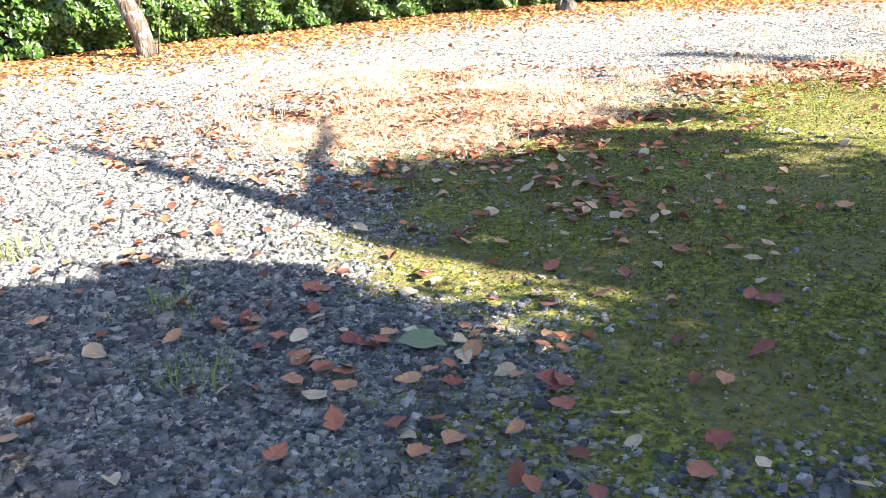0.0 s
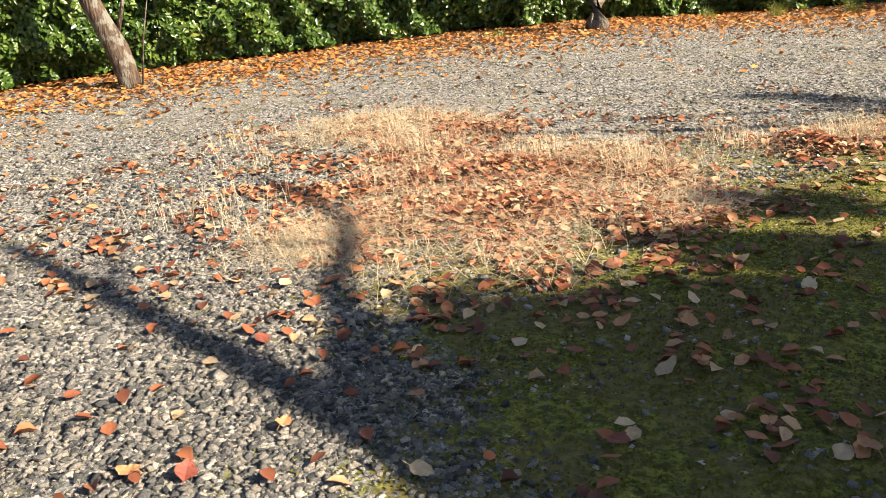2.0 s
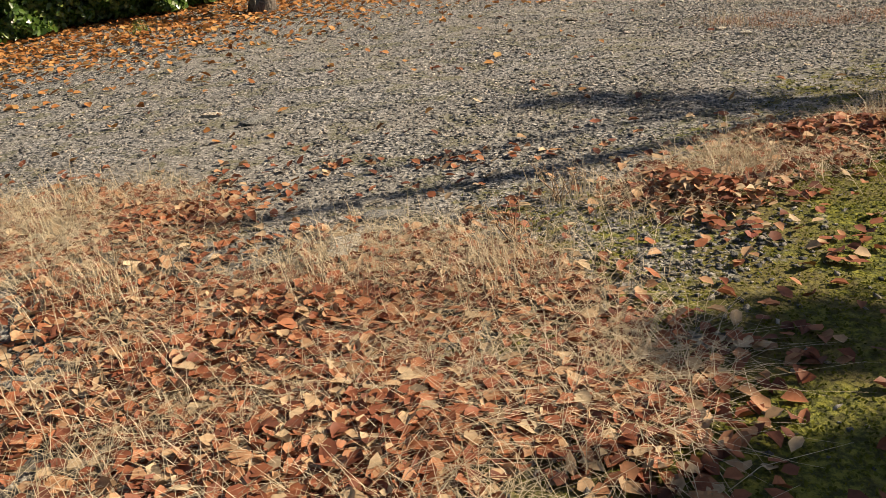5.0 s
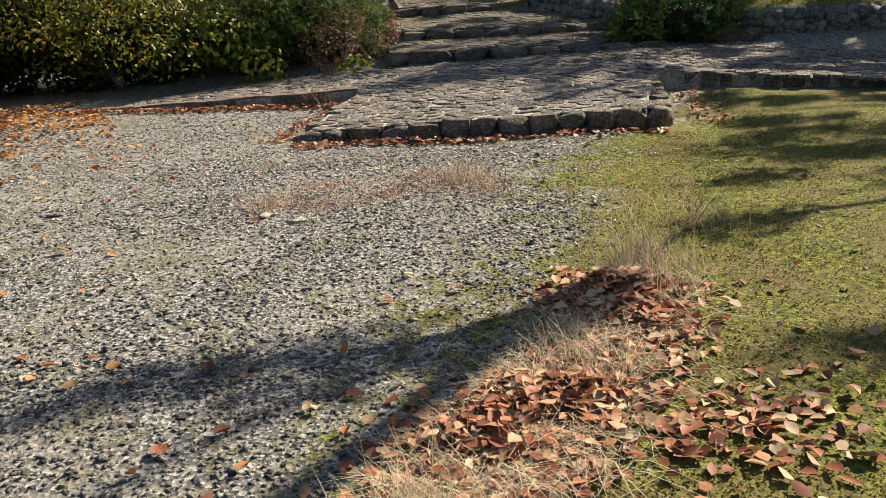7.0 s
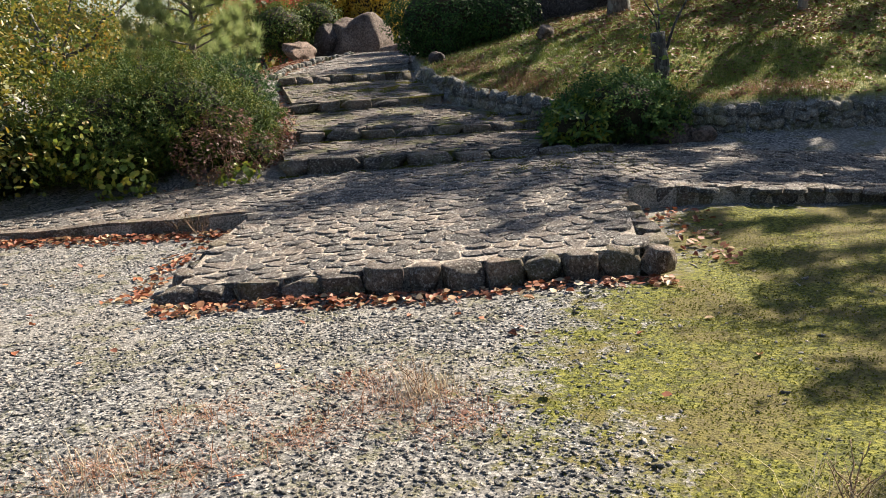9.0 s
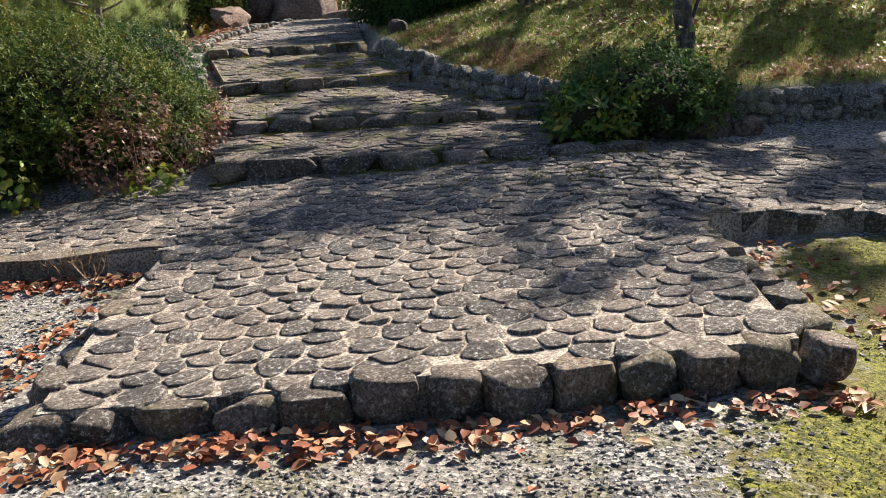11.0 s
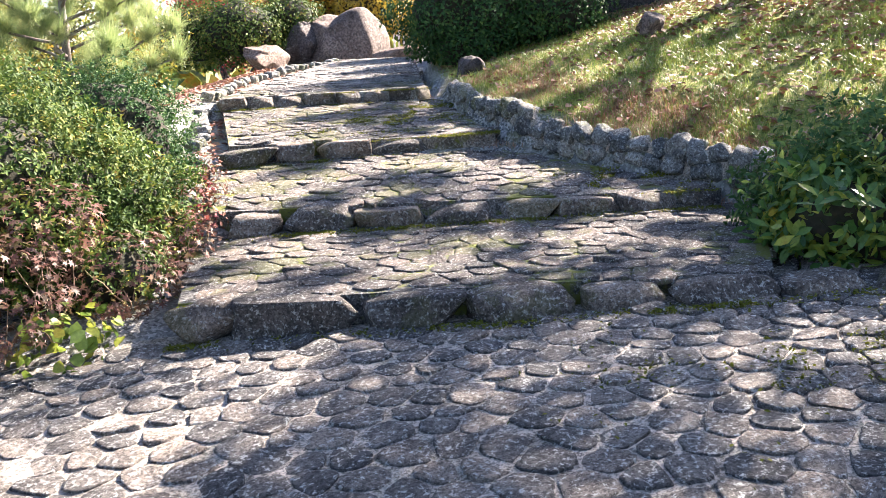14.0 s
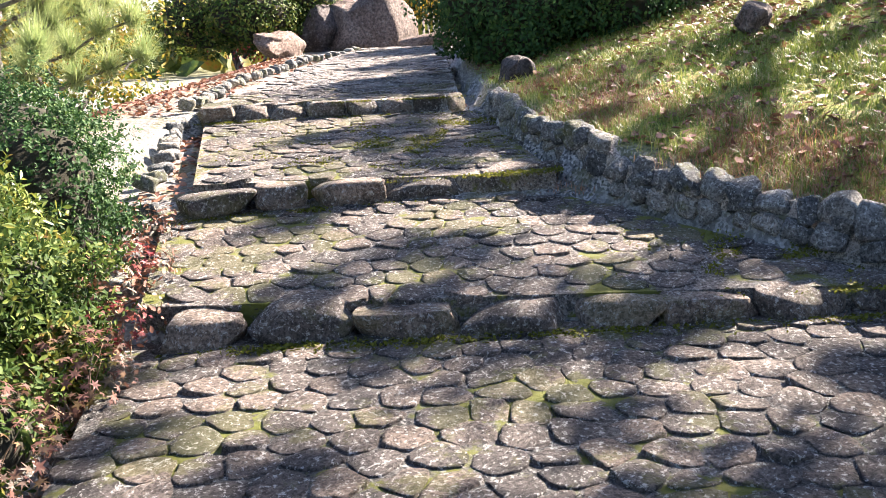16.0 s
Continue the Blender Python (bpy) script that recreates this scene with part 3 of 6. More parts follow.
def lay_pavers(parent, spots, z_of, single, mat, lift, gap):
    """Pavers as pieces where single() holds; the rest joined into one part."""
    pts = np.array(spots)
    verts, faces, base = [], [], 0
    for i, (u, v) in enumerate(spots):
        d = pts - pts[i]
        near = d[(np.hypot(d[:, 0], d[:, 1]) < 0.36) & (np.arange(len(pts)) != i)]
        outline = paver_outline(u, v, near.tolist(), gap * random.uniform(0.6, 1.5))
        if not outline:
            continue
        vs, fs = paver_mesh(outline, lift * random.uniform(0.45, 1.45))
        x, y = to_xy(u, v)
        z = z_of(u, v)
        (xu, yu), (xv, yv) = to_xy(u + 0.08, v), to_xy(u, v + 0.08)
        lie = (Vector((xu - x, yu - y, z_of(u + 0.08, v) - z))).cross(Vector((xv - x, yv - y, z_of(u, v + 0.08) - z))).normalized()
        m = Matrix.LocRotScale((x, y, z), Vector((0, 0, 1)).rotation_difference(lie) @ Euler((0, 0, -0.6435)).to_quaternion(), (1, 1, 1))
        if single(u, v):
            me = bpy.data.meshes.new("paver")
            me.from_pydata(vs, [], fs)
            ob = new("paver", smooth_all(me, mat))
            ob.parent = parent
            ob.matrix_local = m
        else:
            mm = np.array(m)
            verts.append(np.array(vs) @ mm[:3, :3].T + mm[:3, 3])
            faces += [[k + base for k in p] for p in fs]
            base += len(vs)
    if verts:
        me = bpy.data.meshes.new("far_pavers")
        me.from_pydata(np.concatenate(verts).tolist(), [], faces)
        tagged(mesh_part("far_pavers", me, PAVER_REST, parent, "more rounded pavers set in mortar"), kind="stuff")


BLOCKS = [smooth_all(rock("edge_stone", (1, 1, 1), 11 + k, 6, 0.26, 0.05, 0.13, 10), BLOCK) for k in range(12)]


def lay_blocks(parent, a, b, top_of, height, depth, widths, name="edge_stone", inset=0.5, skip=None):
    """A row of edge stones from a to b in uv, their tops on top_of."""
    (u0, v0), (u1, v1) = a, b
    length = math.hypot(u1 - u0, v1 - v0)
    ang = math.atan2(v1 - v0, u1 - u0)
    s = 0.0
    while s < length - 0.06:
        w = min(random.uniform(*widths), length - s)
        if length - s - w < widths[0] * 0.5:
            w = length - s
        q = (s + w / 2) / length
        u, v = u0 + (u1 - u0) * q, v0 + (v1 - v0) * q
        un, vn = -math.sin(ang), math.cos(ang)
        push = random.uniform(-0.03, 0.02)
        u, v = u + un * (depth * inset + push), v + vn * (depth * inset + push)
        x, y = to_xy(u, v)
        h = height * random.uniform(0.9, 1.15)
        z = top_of(u, v) + random.uniform(-0.025, 0.015) + 0.008
        ob = new(name, random.choice(BLOCKS))
        ob.parent = parent
        ob.matrix_local = Matrix.LocRotScale((x, y, z - h / 2), Euler((random.uniform(-0.05, 0.05), random.uniform(-0.05, 0.05), ang - 0.6435 + random.uniform(-0.06, 0.06))),
                                             (w * 1.0, depth * random.uniform(0.9, 1.1), h * 1.08))
        s += w


def build_platform():
    plat = empty("stone_platform", 0, 0, 0, "low cobbled stone platform of rounded pavers in pale mortar", "pavement", kind="structure")
    z = flat_z((-9, 3.09))
    top = lambda u, v: z(u, v)
    slab("bed", [(-1.45, -2.05, 1.3), (-0.6, -2.1, 1.4), (0.2, -2.1, 1.48), (0.68, -2.08, 1.52)], lambda u, v: z(u, v) - 0.004, 0.3, MORTAR, plat)
    slab("bed", [(0.68, -2.08, 1.6), (0.82, -2.08, 3.0), (1.02, -2.07, 5.0)], lambda u, v: z(u, v) - 0.004, 0.3, MORTAR, plat)
    slab("bed", [(1.02, -6.2, 5.0), (1.25, -6.0, 7.8), (1.6, -5.6, 8.0), (2.6, -4.2, 8.0), (3.25, -2.4, 8.0), (4.35, 0.9, 8.0)], lambda u, v: z(u, v) - 0.004, 0.3, MORTAR, plat)
    lay_blocks(plat, (-2.2, -1.58), (1.3, -1.58), top, 0.24, 0.26, (0.24, 0.34))
    lay_blocks(plat, (1.56, -1.3), (1.6, 0.66), top, 0.22, 0.22, (0.26, 0.36))
    lay_blocks(plat, (-2.1, 0.95), (-2.22, -1.3), top, 0.2, 0.22, (0.26, 0.36))
    lay_blocks(plat, (1.62, 0.68), (7.5, 1.15), top, 0.2, 0.18, (0.2, 0.32))
    x, y = to_xy(1.43, -1.45)
    ob = new("corner_stone", BLOCKS[2])
    ob.parent = plat
    ob.matrix_local = Matrix.LocRotScale((x, y, 0.0), Euler((0, 0, 0.3)), (0.25, 0.25, 0.23))

    def inside(u, v):
        if v < 0.75:
            return -1.98 < u < 1.4 + 0.08 * v and v > -1.4
        if v < 1.12:
            return -1.98 < u < 7.0
        return -6.0 + (v - 1.1) * 1.55 < u < 7.0 and v < (3.1 if u < 1.0 else 4.15)
    spots = paver_spots(inside, -6, 7, -1.38, 4.15)
    near = lambda u, v: -2.0 < u < 1.2 and -1.4 < v < 1.55
    lay_pavers(plat, spots, z, near, PAVER, 0.0068, 0.0085)
    # the kerb of the sunken side, cast smooth
    kerb = bmesh.new()
    prof = [(0.0, 0.02), (0.0, -0.3), (0.16, -0.3), (0.16, 0.02)]
    rings = []
    for i in range(31):
        u = -6.4 + 4.25 * i / 30
        v = 1.0 + 0.04 * math.sin(i * 0.7)
        rings.append([kerb.verts.new((*to_xy(u, v + dv + 0.01 * random.random()), z(u, v) + dz + 0.008 * random.random())) for dv, dz in prof])
    for a, b in zip(rings, rings[1:]):
        for s in range(4):
            kerb.faces.new((a[s], b[s], b[(s + 1) % 4], a[(s + 1) % 4]))
    bmesh.ops.recalc_face_normals(kerb, faces=kerb.faces[:])
    part("kerb", kerb, BLOCK, plat, "weathered concrete kerb", shade=False)


def step_thing(label, front, back, left, right, edge, left_back, right_back, height, zfix, widths):
    st = empty("stone_step", 0, 0, 0, label, "step", "steps up the slope", "structure")
    z = flat_z(zfix)
    (ua, va), (ub, vb) = edge
    n = 5
    rows = []
    for i in range(n + 1):
        q = i / n
        rows.append((front + (back - front) * q, left + (left_back - left) * q, right + (right_back - right) * q))
    slab("bed", rows, lambda u, v: z(u, v) - 0.004, 0.35, MORTAR_MOSSY if front < 9 else MORTAR, st)
    lay_blocks(st, (ua, va), (ub, vb), z, height, 0.3, widths, inset=0.35)

    def inside(u, v):
        q = (v - front) / (back - front)
        ve = va + (vb - va) * (u - ua) / (ub - ua)
        return left + (left_back - left) * q + 0.1 < u < right + (right_back - right) * q - 0.08 and ve + 0.2 < v < back
    spots = paver_spots(inside, min(left, left_back), max(right, right_back), front + 0.1, back)
    lay_pavers(st, spots, z, lambda u, v: True if front < 9 else v < 10.5, PAVER_MOSSY, 0.006, 0.005)
    return st
build_platform()
step_thing("first broad step of rough stones with cobbled tread", 3.2, 4.85, -2.15, 1.0, ((-2.2, 3.12), (1.9, 3.0)), -2.5, 1.5, 0.24, (3.11, 4.79), (0.36, 0.62))
step_thing("second step with a round stone at its end", 4.9, 6.5, -2.4, 1.25, ((-2.25, 4.72), (1.22, 4.86)), -2.8, -0.2, 0.2, (4.81, 6.44), (0.36, 0.62))
step_thing("third step of dark stones with mossy tread", 6.62, 9.1, -2.65, -0.25, ((-2.68, 6.25), (-0.2, 6.72)), -3.3, -0.8, 0.2, (6.46, 8.99), (0.35, 0.55))
step_thing("upper step and cobbled path running uphill", 9.15, 18.6, -3.35, -0.9, ((-3.35, 8.95), (-0.85, 9.15)), -3.1, -1.4, 0.2, (9.01, 40), (0.3, 0.5))

# ---- stone walls ----
COBBLES = [smooth_all(rock("wall_stone", (1, 1, 1), 40 + k, 4, 0.2, 0.0, 0.55, 3), COBBLE) for k in range(8)]


def rock_wall(label, line, base_z, top_z, core=0.16, size=0.125):
    """A mortared wall of round stones along a uv line."""
    wall = empty("stone_wall", 0, 0, 0, label, "wall", "field-stone walls", "structure")
    bm = bmesh.new()
    rings = []
    pts = []
    for (u0, v0), (u1, v1) in zip(line, line[1:]):
        n = max(2, int(math.hypot(u1 - u0, v1 - v0) / 0.15))
        pts += [(u0 + (u1 - u0) * i / n, v0 + (v1 - v0) * i / n) for i in range(n)]
    pts.append(line[-1])
    for i, (u, v) in enumerate(pts):
        a, b = pts[max(i - 1, 0)], pts[min(i + 1, len(pts) - 1)]
        d = math.hypot(b[0] - a[0], b[1] - a[1])
        nu, nv = -(b[1] - a[1]) / d, (b[0] - a[0]) / d
        zb, zt = base_z(u, v) - 0.15, top_z(u, v) - 0.03
        ring = []
        for off, z in ((-0.02, zb), (0.0, zt), (core, zt), (core, zb)):
            ring.append(bm.verts.new((*to_xy(u + nu * off, v + nv * off), z)))
        rings.append(ring)
        if i and i % 1 == 0:
            z = zb + 0.15
            s = 0
            while z < zt + 0.02:
                h = size * random.uniform(0.75, 1.2)
                q = random.uniform(-0.05, 0.05)
                x, y = to_xy(u + (b[0] - a[0]) * q + nu * random.uniform(-0.01, 0.04), v + (b[1] - a[1]) * q + nv * random.uniform(-0.01, 0.04))
                ob = new("wall_stone", random.choice(COBBLES))
                ob.parent = wall
                ob.matrix_local = Matrix.LocRotScale((x, y, min(z + h * 0.4, zt + 0.0)), Euler([random.uniform(-0.5, 0.5) for _ in range(2)] + [random.uniform(0, 6)]),
                                                     (0.17 * random.uniform(0.7, 1.25), 0.15 * random.uniform(0.8, 1.2), h * 1.05))
                z += h * 0.95
                s += 1
    for a, b in zip(rings, rings[1:]):
        for s in range(4):
            bm.faces.new((a[s], b[s], b[(s + 1) % 4], a[(s + 1) % 4]))
    bmesh.ops.recalc_face_normals(bm, faces=bm.faces[:])
    part("mortar_core", bm, MORTAR, wall, shade=False)
    return wall


def pz(u, v):
    return float(path_z(np.float64(u), np.float64(v)))


def lz(u, v):
    return float(land_z(*to_xy(u, v)))


rock_wall("low kerb wall of round stones beside the steps", [(-0.6, 8.9), (-0.36, 7.5), (0.02, 6.55), (0.45, 5.98), (1.05, 5.33), (1.5, 4.88)],
          lambda u, v: pz(u - 0.12, v), lambda u, v: pz(u - 0.12, v) + (0.24 if v < 7 else 0.2))
rock_wall("mossy retaining wall of round stones under the lawn", [(1.5, 4.8), (2.0, 4.4), (3.2, 4.25), (8.0, 4.1)],
          lambda u, v: pz(u, 3.0), lambda u, v: 0.56 + 0.02 * (3 - u))


def kerb_stones():
    """Upright stones lining the far side of the treads."""
    line = [(-2.62, 5.1), (-2.85, 6.1), (-3.0, 6.9), (-3.4, 8.6), (-3.5, 9.5), (-3.75, 12.2), (-3.5, 15.7), (-2.95, 18.2)]
    holder = empty("kerb_stones", 0, 0, 0, "row of small upright kerb stones beside the path", "kerb", kind="structure")
    for (u0, v0), (u1, v1) in zip(line, line[1:]):
        n = max(1, int(math.hypot(u1 - u0, v1 - v0) / 0.24))
        for i in range(n):
            u, v = u0 + (u1 - u0) * i / n, v0 + (v1 - v0) * i / n
            x, y = to_xy(u + random.uniform(-0.03, 0.03), v)
            ob = new("kerb_stone", random.choice(COBBLES))
            ob.parent = holder
            ob.matrix_local = Matrix.LocRotScale((x, y, pz(u, v) + random.uniform(-0.01, 0.025)), Euler((random.uniform(-0.3, 0.3), random.uniform(-0.3, 0.3), random.uniform(0, 6))),
                                                 (0.1, 0.16, random.uniform(0.07, 0.12)))


kerb_stones()


def single_rock(name, label, uvz, size, seed, mat, turn=0.0, rough=0.3, cuts=12, category="rock"):
    ob = new(name, smooth_all(rock(name, size, seed, cuts, rough * 1.3, 0.0, 0.5, 13), mat))
    x, y = to_xy(uvz[0], uvz[1])
    ob.matrix_world = pose(x, y, uvz[2], 0, 0, turn)
    return tagged(ob, label, category)


single_rock("boulder", "large rounded brown boulder at the head of the path", (-2.9, 20.4, 1.6), (2.15, 1.6, 1.45), 3.3, BOULDER, -20)
single_rock("boulder", "grey boulder leaning beside the large one", (-4.0, 20.1, 1.62), (1.0, 1.0, 1.25), 5.1, BOULDER, 30)
single_rock("boulder", "low grey rock beside the upper path", (-4.6, 18.6, 1.4), (0.95, 0.6, 0.55), 6.4, BOULDER, 15)
single_rock("boulder", "squat stone at the end of the path", (-1.7, 19.3, 1.35), (1.3, 0.4, 0.3), 9.2, BOULDER, -37)
single_rock("slope_rock", "small pale rock half sunk in the lawn", (1.65, 8.8, lz(1.65, 8.8) + 0.1), (0.36, 0.3, 0.34), 2.2, BOULDER, 20)
single_rock("slope_rock", "mossy rock under the dark shrub beside the path", (-0.35, 9.3, lz(-0.3, 9.6) + 0.05), (0.44, 0.34, 0.3), 7.2, DARK_ROCK, 50)
single_rock("corner_rock", "jagged buff rock at the foot of the wall", (2.75, 3.95, 0.27), (0.62, 0.3, 0.36), 8.8, BOULDER, -30, 0.5)
single_rock("corner_rock", "round buff rock at the foot of the wall", (3.2, 3.95, 0.2), (0.4, 0.3, 0.26), 12.8, BOULDER, -10, 0.4)
single_rock("corner_rock", "grey block at the foot of the wall", (2.3, 3.95, 0.28), (0.3, 0.3, 0.28), 15.8, BLOCK, -30, 0.3)
single_rock("dark_boulder", "huge dark slanting boulder among the trees", (3.2, 14.0, 2.9), (3.2, 2.2, 3.0), 4.4, DARK_ROCK, -10, 0.35)
single_rock("dark_boulder", "low dark red rock among the trees", (6.8, 11.5, 2.15), (1.5, 0.7, 0.6), 14.4, DARK_ROCK, -30, 0.3)
for k, (gx, gy, s) in enumerate(((-0.64, 2.61, 0.2), (-0.74, 2.83, 0.13), (-1.802, 4.469, 0.2), (-0.74, 2.25, 0.24), (0.548, 1.444, 0.12), (-2.2, 4.75, 0.14),
                                 (1.74, 6.38, 0.13), (1.6, 6.63, 0.12), (3.93, 11.75, 0.22), (4.1, 11.6, 0.14), (0.4, 7.6, 0.13))):
    ob = new("loose_stone", smooth_all(rock("loose_stone", (s * 0.85, s * 0.5, s * 0.16), 20 + k, 3, 0.35), PALE if k != 10 else BLOCK))
    ob.matrix_world = pose(gx, gy, float(land_z(gx, gy)) + s * 0.07, 0, 0, 33 * k)
    tagged(ob, "pale flat stone lying on the gravel", "stone", "loose pale stones")

# ---- plants ----


def sphere_points(n):
    d = rng.normal(size=(n, 3))
    return d / np.linalg.norm(d, axis=1, keepdims=True)


def shell(center, radii, n, depth=0.3, up=0.3, lumps=0.12, above=None):
    """Leaf places in the outer layer of a lumpy ellipsoid, facing out and up."""
    d = sphere_points(n)
    lump = 1 + lumps * np.sin(d[:, 0] * 7 + center[0] * 3) * np.cos(d[:, 1] * 6 + d[:, 2] * 5 + center[1]) + lumps * 0.6 * np.sin(d[:, 2] * 13 + d[:, 0] * 11)
    r = lump * (1 - depth * rng.uniform(0, 1, n) ** 1.6)
    p = np.array(center) + d * r[:, None] * np.array(radii)
    nrm = d / np.array(radii) + rng.normal(size=(n, 3)) * 0.45 / np.mean(radii) + np.array([0, 0, up / np.mean(radii)])
    if above is not None:
        keep = p[:, 2] > above
        p, nrm = p[keep], nrm[keep]
    return p, nrm


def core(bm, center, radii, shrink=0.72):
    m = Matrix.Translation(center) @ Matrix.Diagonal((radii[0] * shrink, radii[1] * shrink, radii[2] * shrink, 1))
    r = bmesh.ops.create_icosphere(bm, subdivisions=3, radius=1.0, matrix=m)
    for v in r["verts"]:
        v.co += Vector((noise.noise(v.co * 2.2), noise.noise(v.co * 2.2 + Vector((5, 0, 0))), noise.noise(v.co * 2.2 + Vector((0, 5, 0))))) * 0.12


def whorl_mesh(name, places, axes, length, width, count):
    """Shoots, each with a whorl of leaves splayed round its tip."""
    k = len(places)
    a, b, n = frames_for(np.asarray(axes, float), rng.uniform(0, 2 * np.pi, k))
    out = []
    for j in range(count):
        an = 2 * np.pi * j / count + rng.uniform(-0.4, 0.4, k)
        rise = rng.uniform(0.1, 1.0, k)[:, None]
        d = a * np.cos(an)[:, None] + b * np.sin(an)[:, None] + n * rise
        d /= np.linalg.norm(d, axis=1, keepdims=True)
        side = np.cross(n, d)
        side /= np.linalg.norm(side, axis=1, keepdims=True) + 1e-6
        up = np.cross(d, side)
        ln = length * rng.uniform(0.6, 1.25, k)[:, None]
        w = width * rng.uniform(0.75, 1.2, k)[:, None] * 0.5
        p = places - n * length * 0.5 * (j % 3)
        out.append(np.stack([p, p + d * ln * 0.45 + side * w + up * w * 0.35, p + d * ln * 0.75 + side * w * 0.8 + up * w * 0.2, p + d * ln,
                             p + d * ln * 0.75 - side * w * 0.8 + up * w * 0.2, p + d * ln * 0.45 - side * w + up * w * 0.35], 1))
    v = np.concatenate(out).reshape(-1, 3)
    i = np.arange(k * count)[:, None] * 6
    return quick_mesh(name, v, np.concatenate([i + [[0, 3, 2, 1]], i + [[0, 5, 4, 3]]], 1).reshape(-1, 4))


def star_mesh(name, places, axes, size):
    """Maple leaves: five pointed lobes from one centre."""
    k = len(places)
    a, b, n = frames_for(np.asarray(axes, float), rng.uniform(0, 2 * np.pi, k))
    s = size * rng.uniform(0.6, 1.3, k)[:, None]
    ring = []
    for j in range(11):
        an = -2.35 + 4.7 * j / 10
        r = (1.0 if j % 2 == 0 else 0.36) * (1.0 - 0.12 * abs(j - 5) / 5 * 2)
        ring.append(places + (a * math.cos(an) + b * math.sin(an)) * s * r - n * s * 0.22 * (j % 2 == 0) * rng.uniform(0, 1.4, k)[:, None])
    v = np.stack([places - a * s * 0.15] + ring, 1).reshape(-1, 3)
    i = np.arange(k)[:, None] * 12
    f = np.concatenate([i + [[0, j, j + 1]] for j in range(1, 11)], 1).reshape(-1, 3)
    return quick_mesh(name, v, f)


def maple_spray(label, blobs, mat, density, size):
    """Thin stems carrying loose layers of maple leaves."""
    u, v = blobs[0][0], blobs[0][1]
    o = np.array([*to_xy(u, v), lz(u, v)])
    holder = empty("maple_sapling", *o, label, "plant")
    ps, ns = [], []
    for k, (bu, bv, bz, ru, rz) in enumerate(blobs):
        c = np.array([*to_xy(bu, bv), bz])
        m = int(density * ru * ru * 4)
        d = sphere_points(m) * (rng.uniform(0.55, 1, m) ** 0.5)[:, None]
        ps.append(c + d * np.array([ru, ru, rz]) - o)
        ns.append(d * 0.6 + rng.normal(size=(m, 3)) * 0.35 + np.array([0, 0, 0.7]))
        for j in range(4):
            tip = Vector(c - o) + Vector((ru * math.cos(j * 1.6 + k), ru * math.sin(j * 1.6 + k), rz * 0.6)) * 0.7
            bm = bmesh.new()
            tube(bm, bent((c[0] - o[0], c[1] - o[1], lz(bu, bv) - o[2] - 0.02), tuple(tip), 0.06, 5, j + k * 1.7), [0.006, 0.005, 0.004, 0.003, 0.002, 0.0015], 4)
            part("stem", bm, STEM, holder)
    mesh_part("foliage", star_mesh("foliage", np.concatenate(ps), np.concatenate(ns), size), mat, holder)


# near-black solid inside foliage: the inner shade is put into its colour
SHADE_CORE = plain_material("shade_core", (0.012, 0.014, 0.006), (0.035, 0.03, 0.018), 20, 1.0)


def shrub(name, label, blobs, mat, density, length, width, category="shrub", sink=None, stems=True, curl=0.15, whorl=0):
    """A shrub of leaf shells over a core coloured near-black for inner shade; blobs are uv centres."""
    u, v = blobs[0][0], blobs[0][1]
    bx, by = to_xy(u, v)
    holder = empty(name, bx, by, lz(u, v), label, category)
    inv = Matrix.Translation((-bx, -by, -lz(u, v)))
    ps, ns = [], []
    bm = bmesh.new()
    for bu, bv, bz, ru, rv, rz in blobs:
        x, y = to_xy(bu, bv)
        r = (0.5 * (ru + rv), 0.5 * (ru + rv), rz)
        area = 4 * math.pi * ((r[0] * r[1]) ** 1.6 / 3 + 2 * (r[0] * rz) ** 1.6 / 3) ** (1 / 1.6)
        p, n = shell((x, y, bz), r, int(area * density), depth=0.34 if whorl else 0.3, lumps=0.2 if whorl else 0.12, above=lz(bu, bv) - 0.03 if sink is None else sink)
        ps.append(p), ns.append(n)
        # stems switches on the solid core that carries the painted inner shade
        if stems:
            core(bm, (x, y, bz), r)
    p, n = np.concatenate(ps), np.concatenate(ns)
    p = p - np.array([bx, by, lz(u, v)])
    me = whorl_mesh("foliage", p + n / np.linalg.norm(n, axis=1, keepdims=True) * (0.09 * rng.uniform(0, 1, len(p)) ** 3)[:, None], n, length, width, whorl) if whorl else leaf_mesh("foliage", p, n, length, width, 0.25, curl)
    mesh_part("foliage", me, mat, holder)
    if not stems:
        bm.free()
        return holder
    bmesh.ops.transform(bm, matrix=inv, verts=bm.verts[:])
    part("shade_core", bm, SHADE_CORE, holder, "solid near-black core coloured as the shaded inside")
    return holder


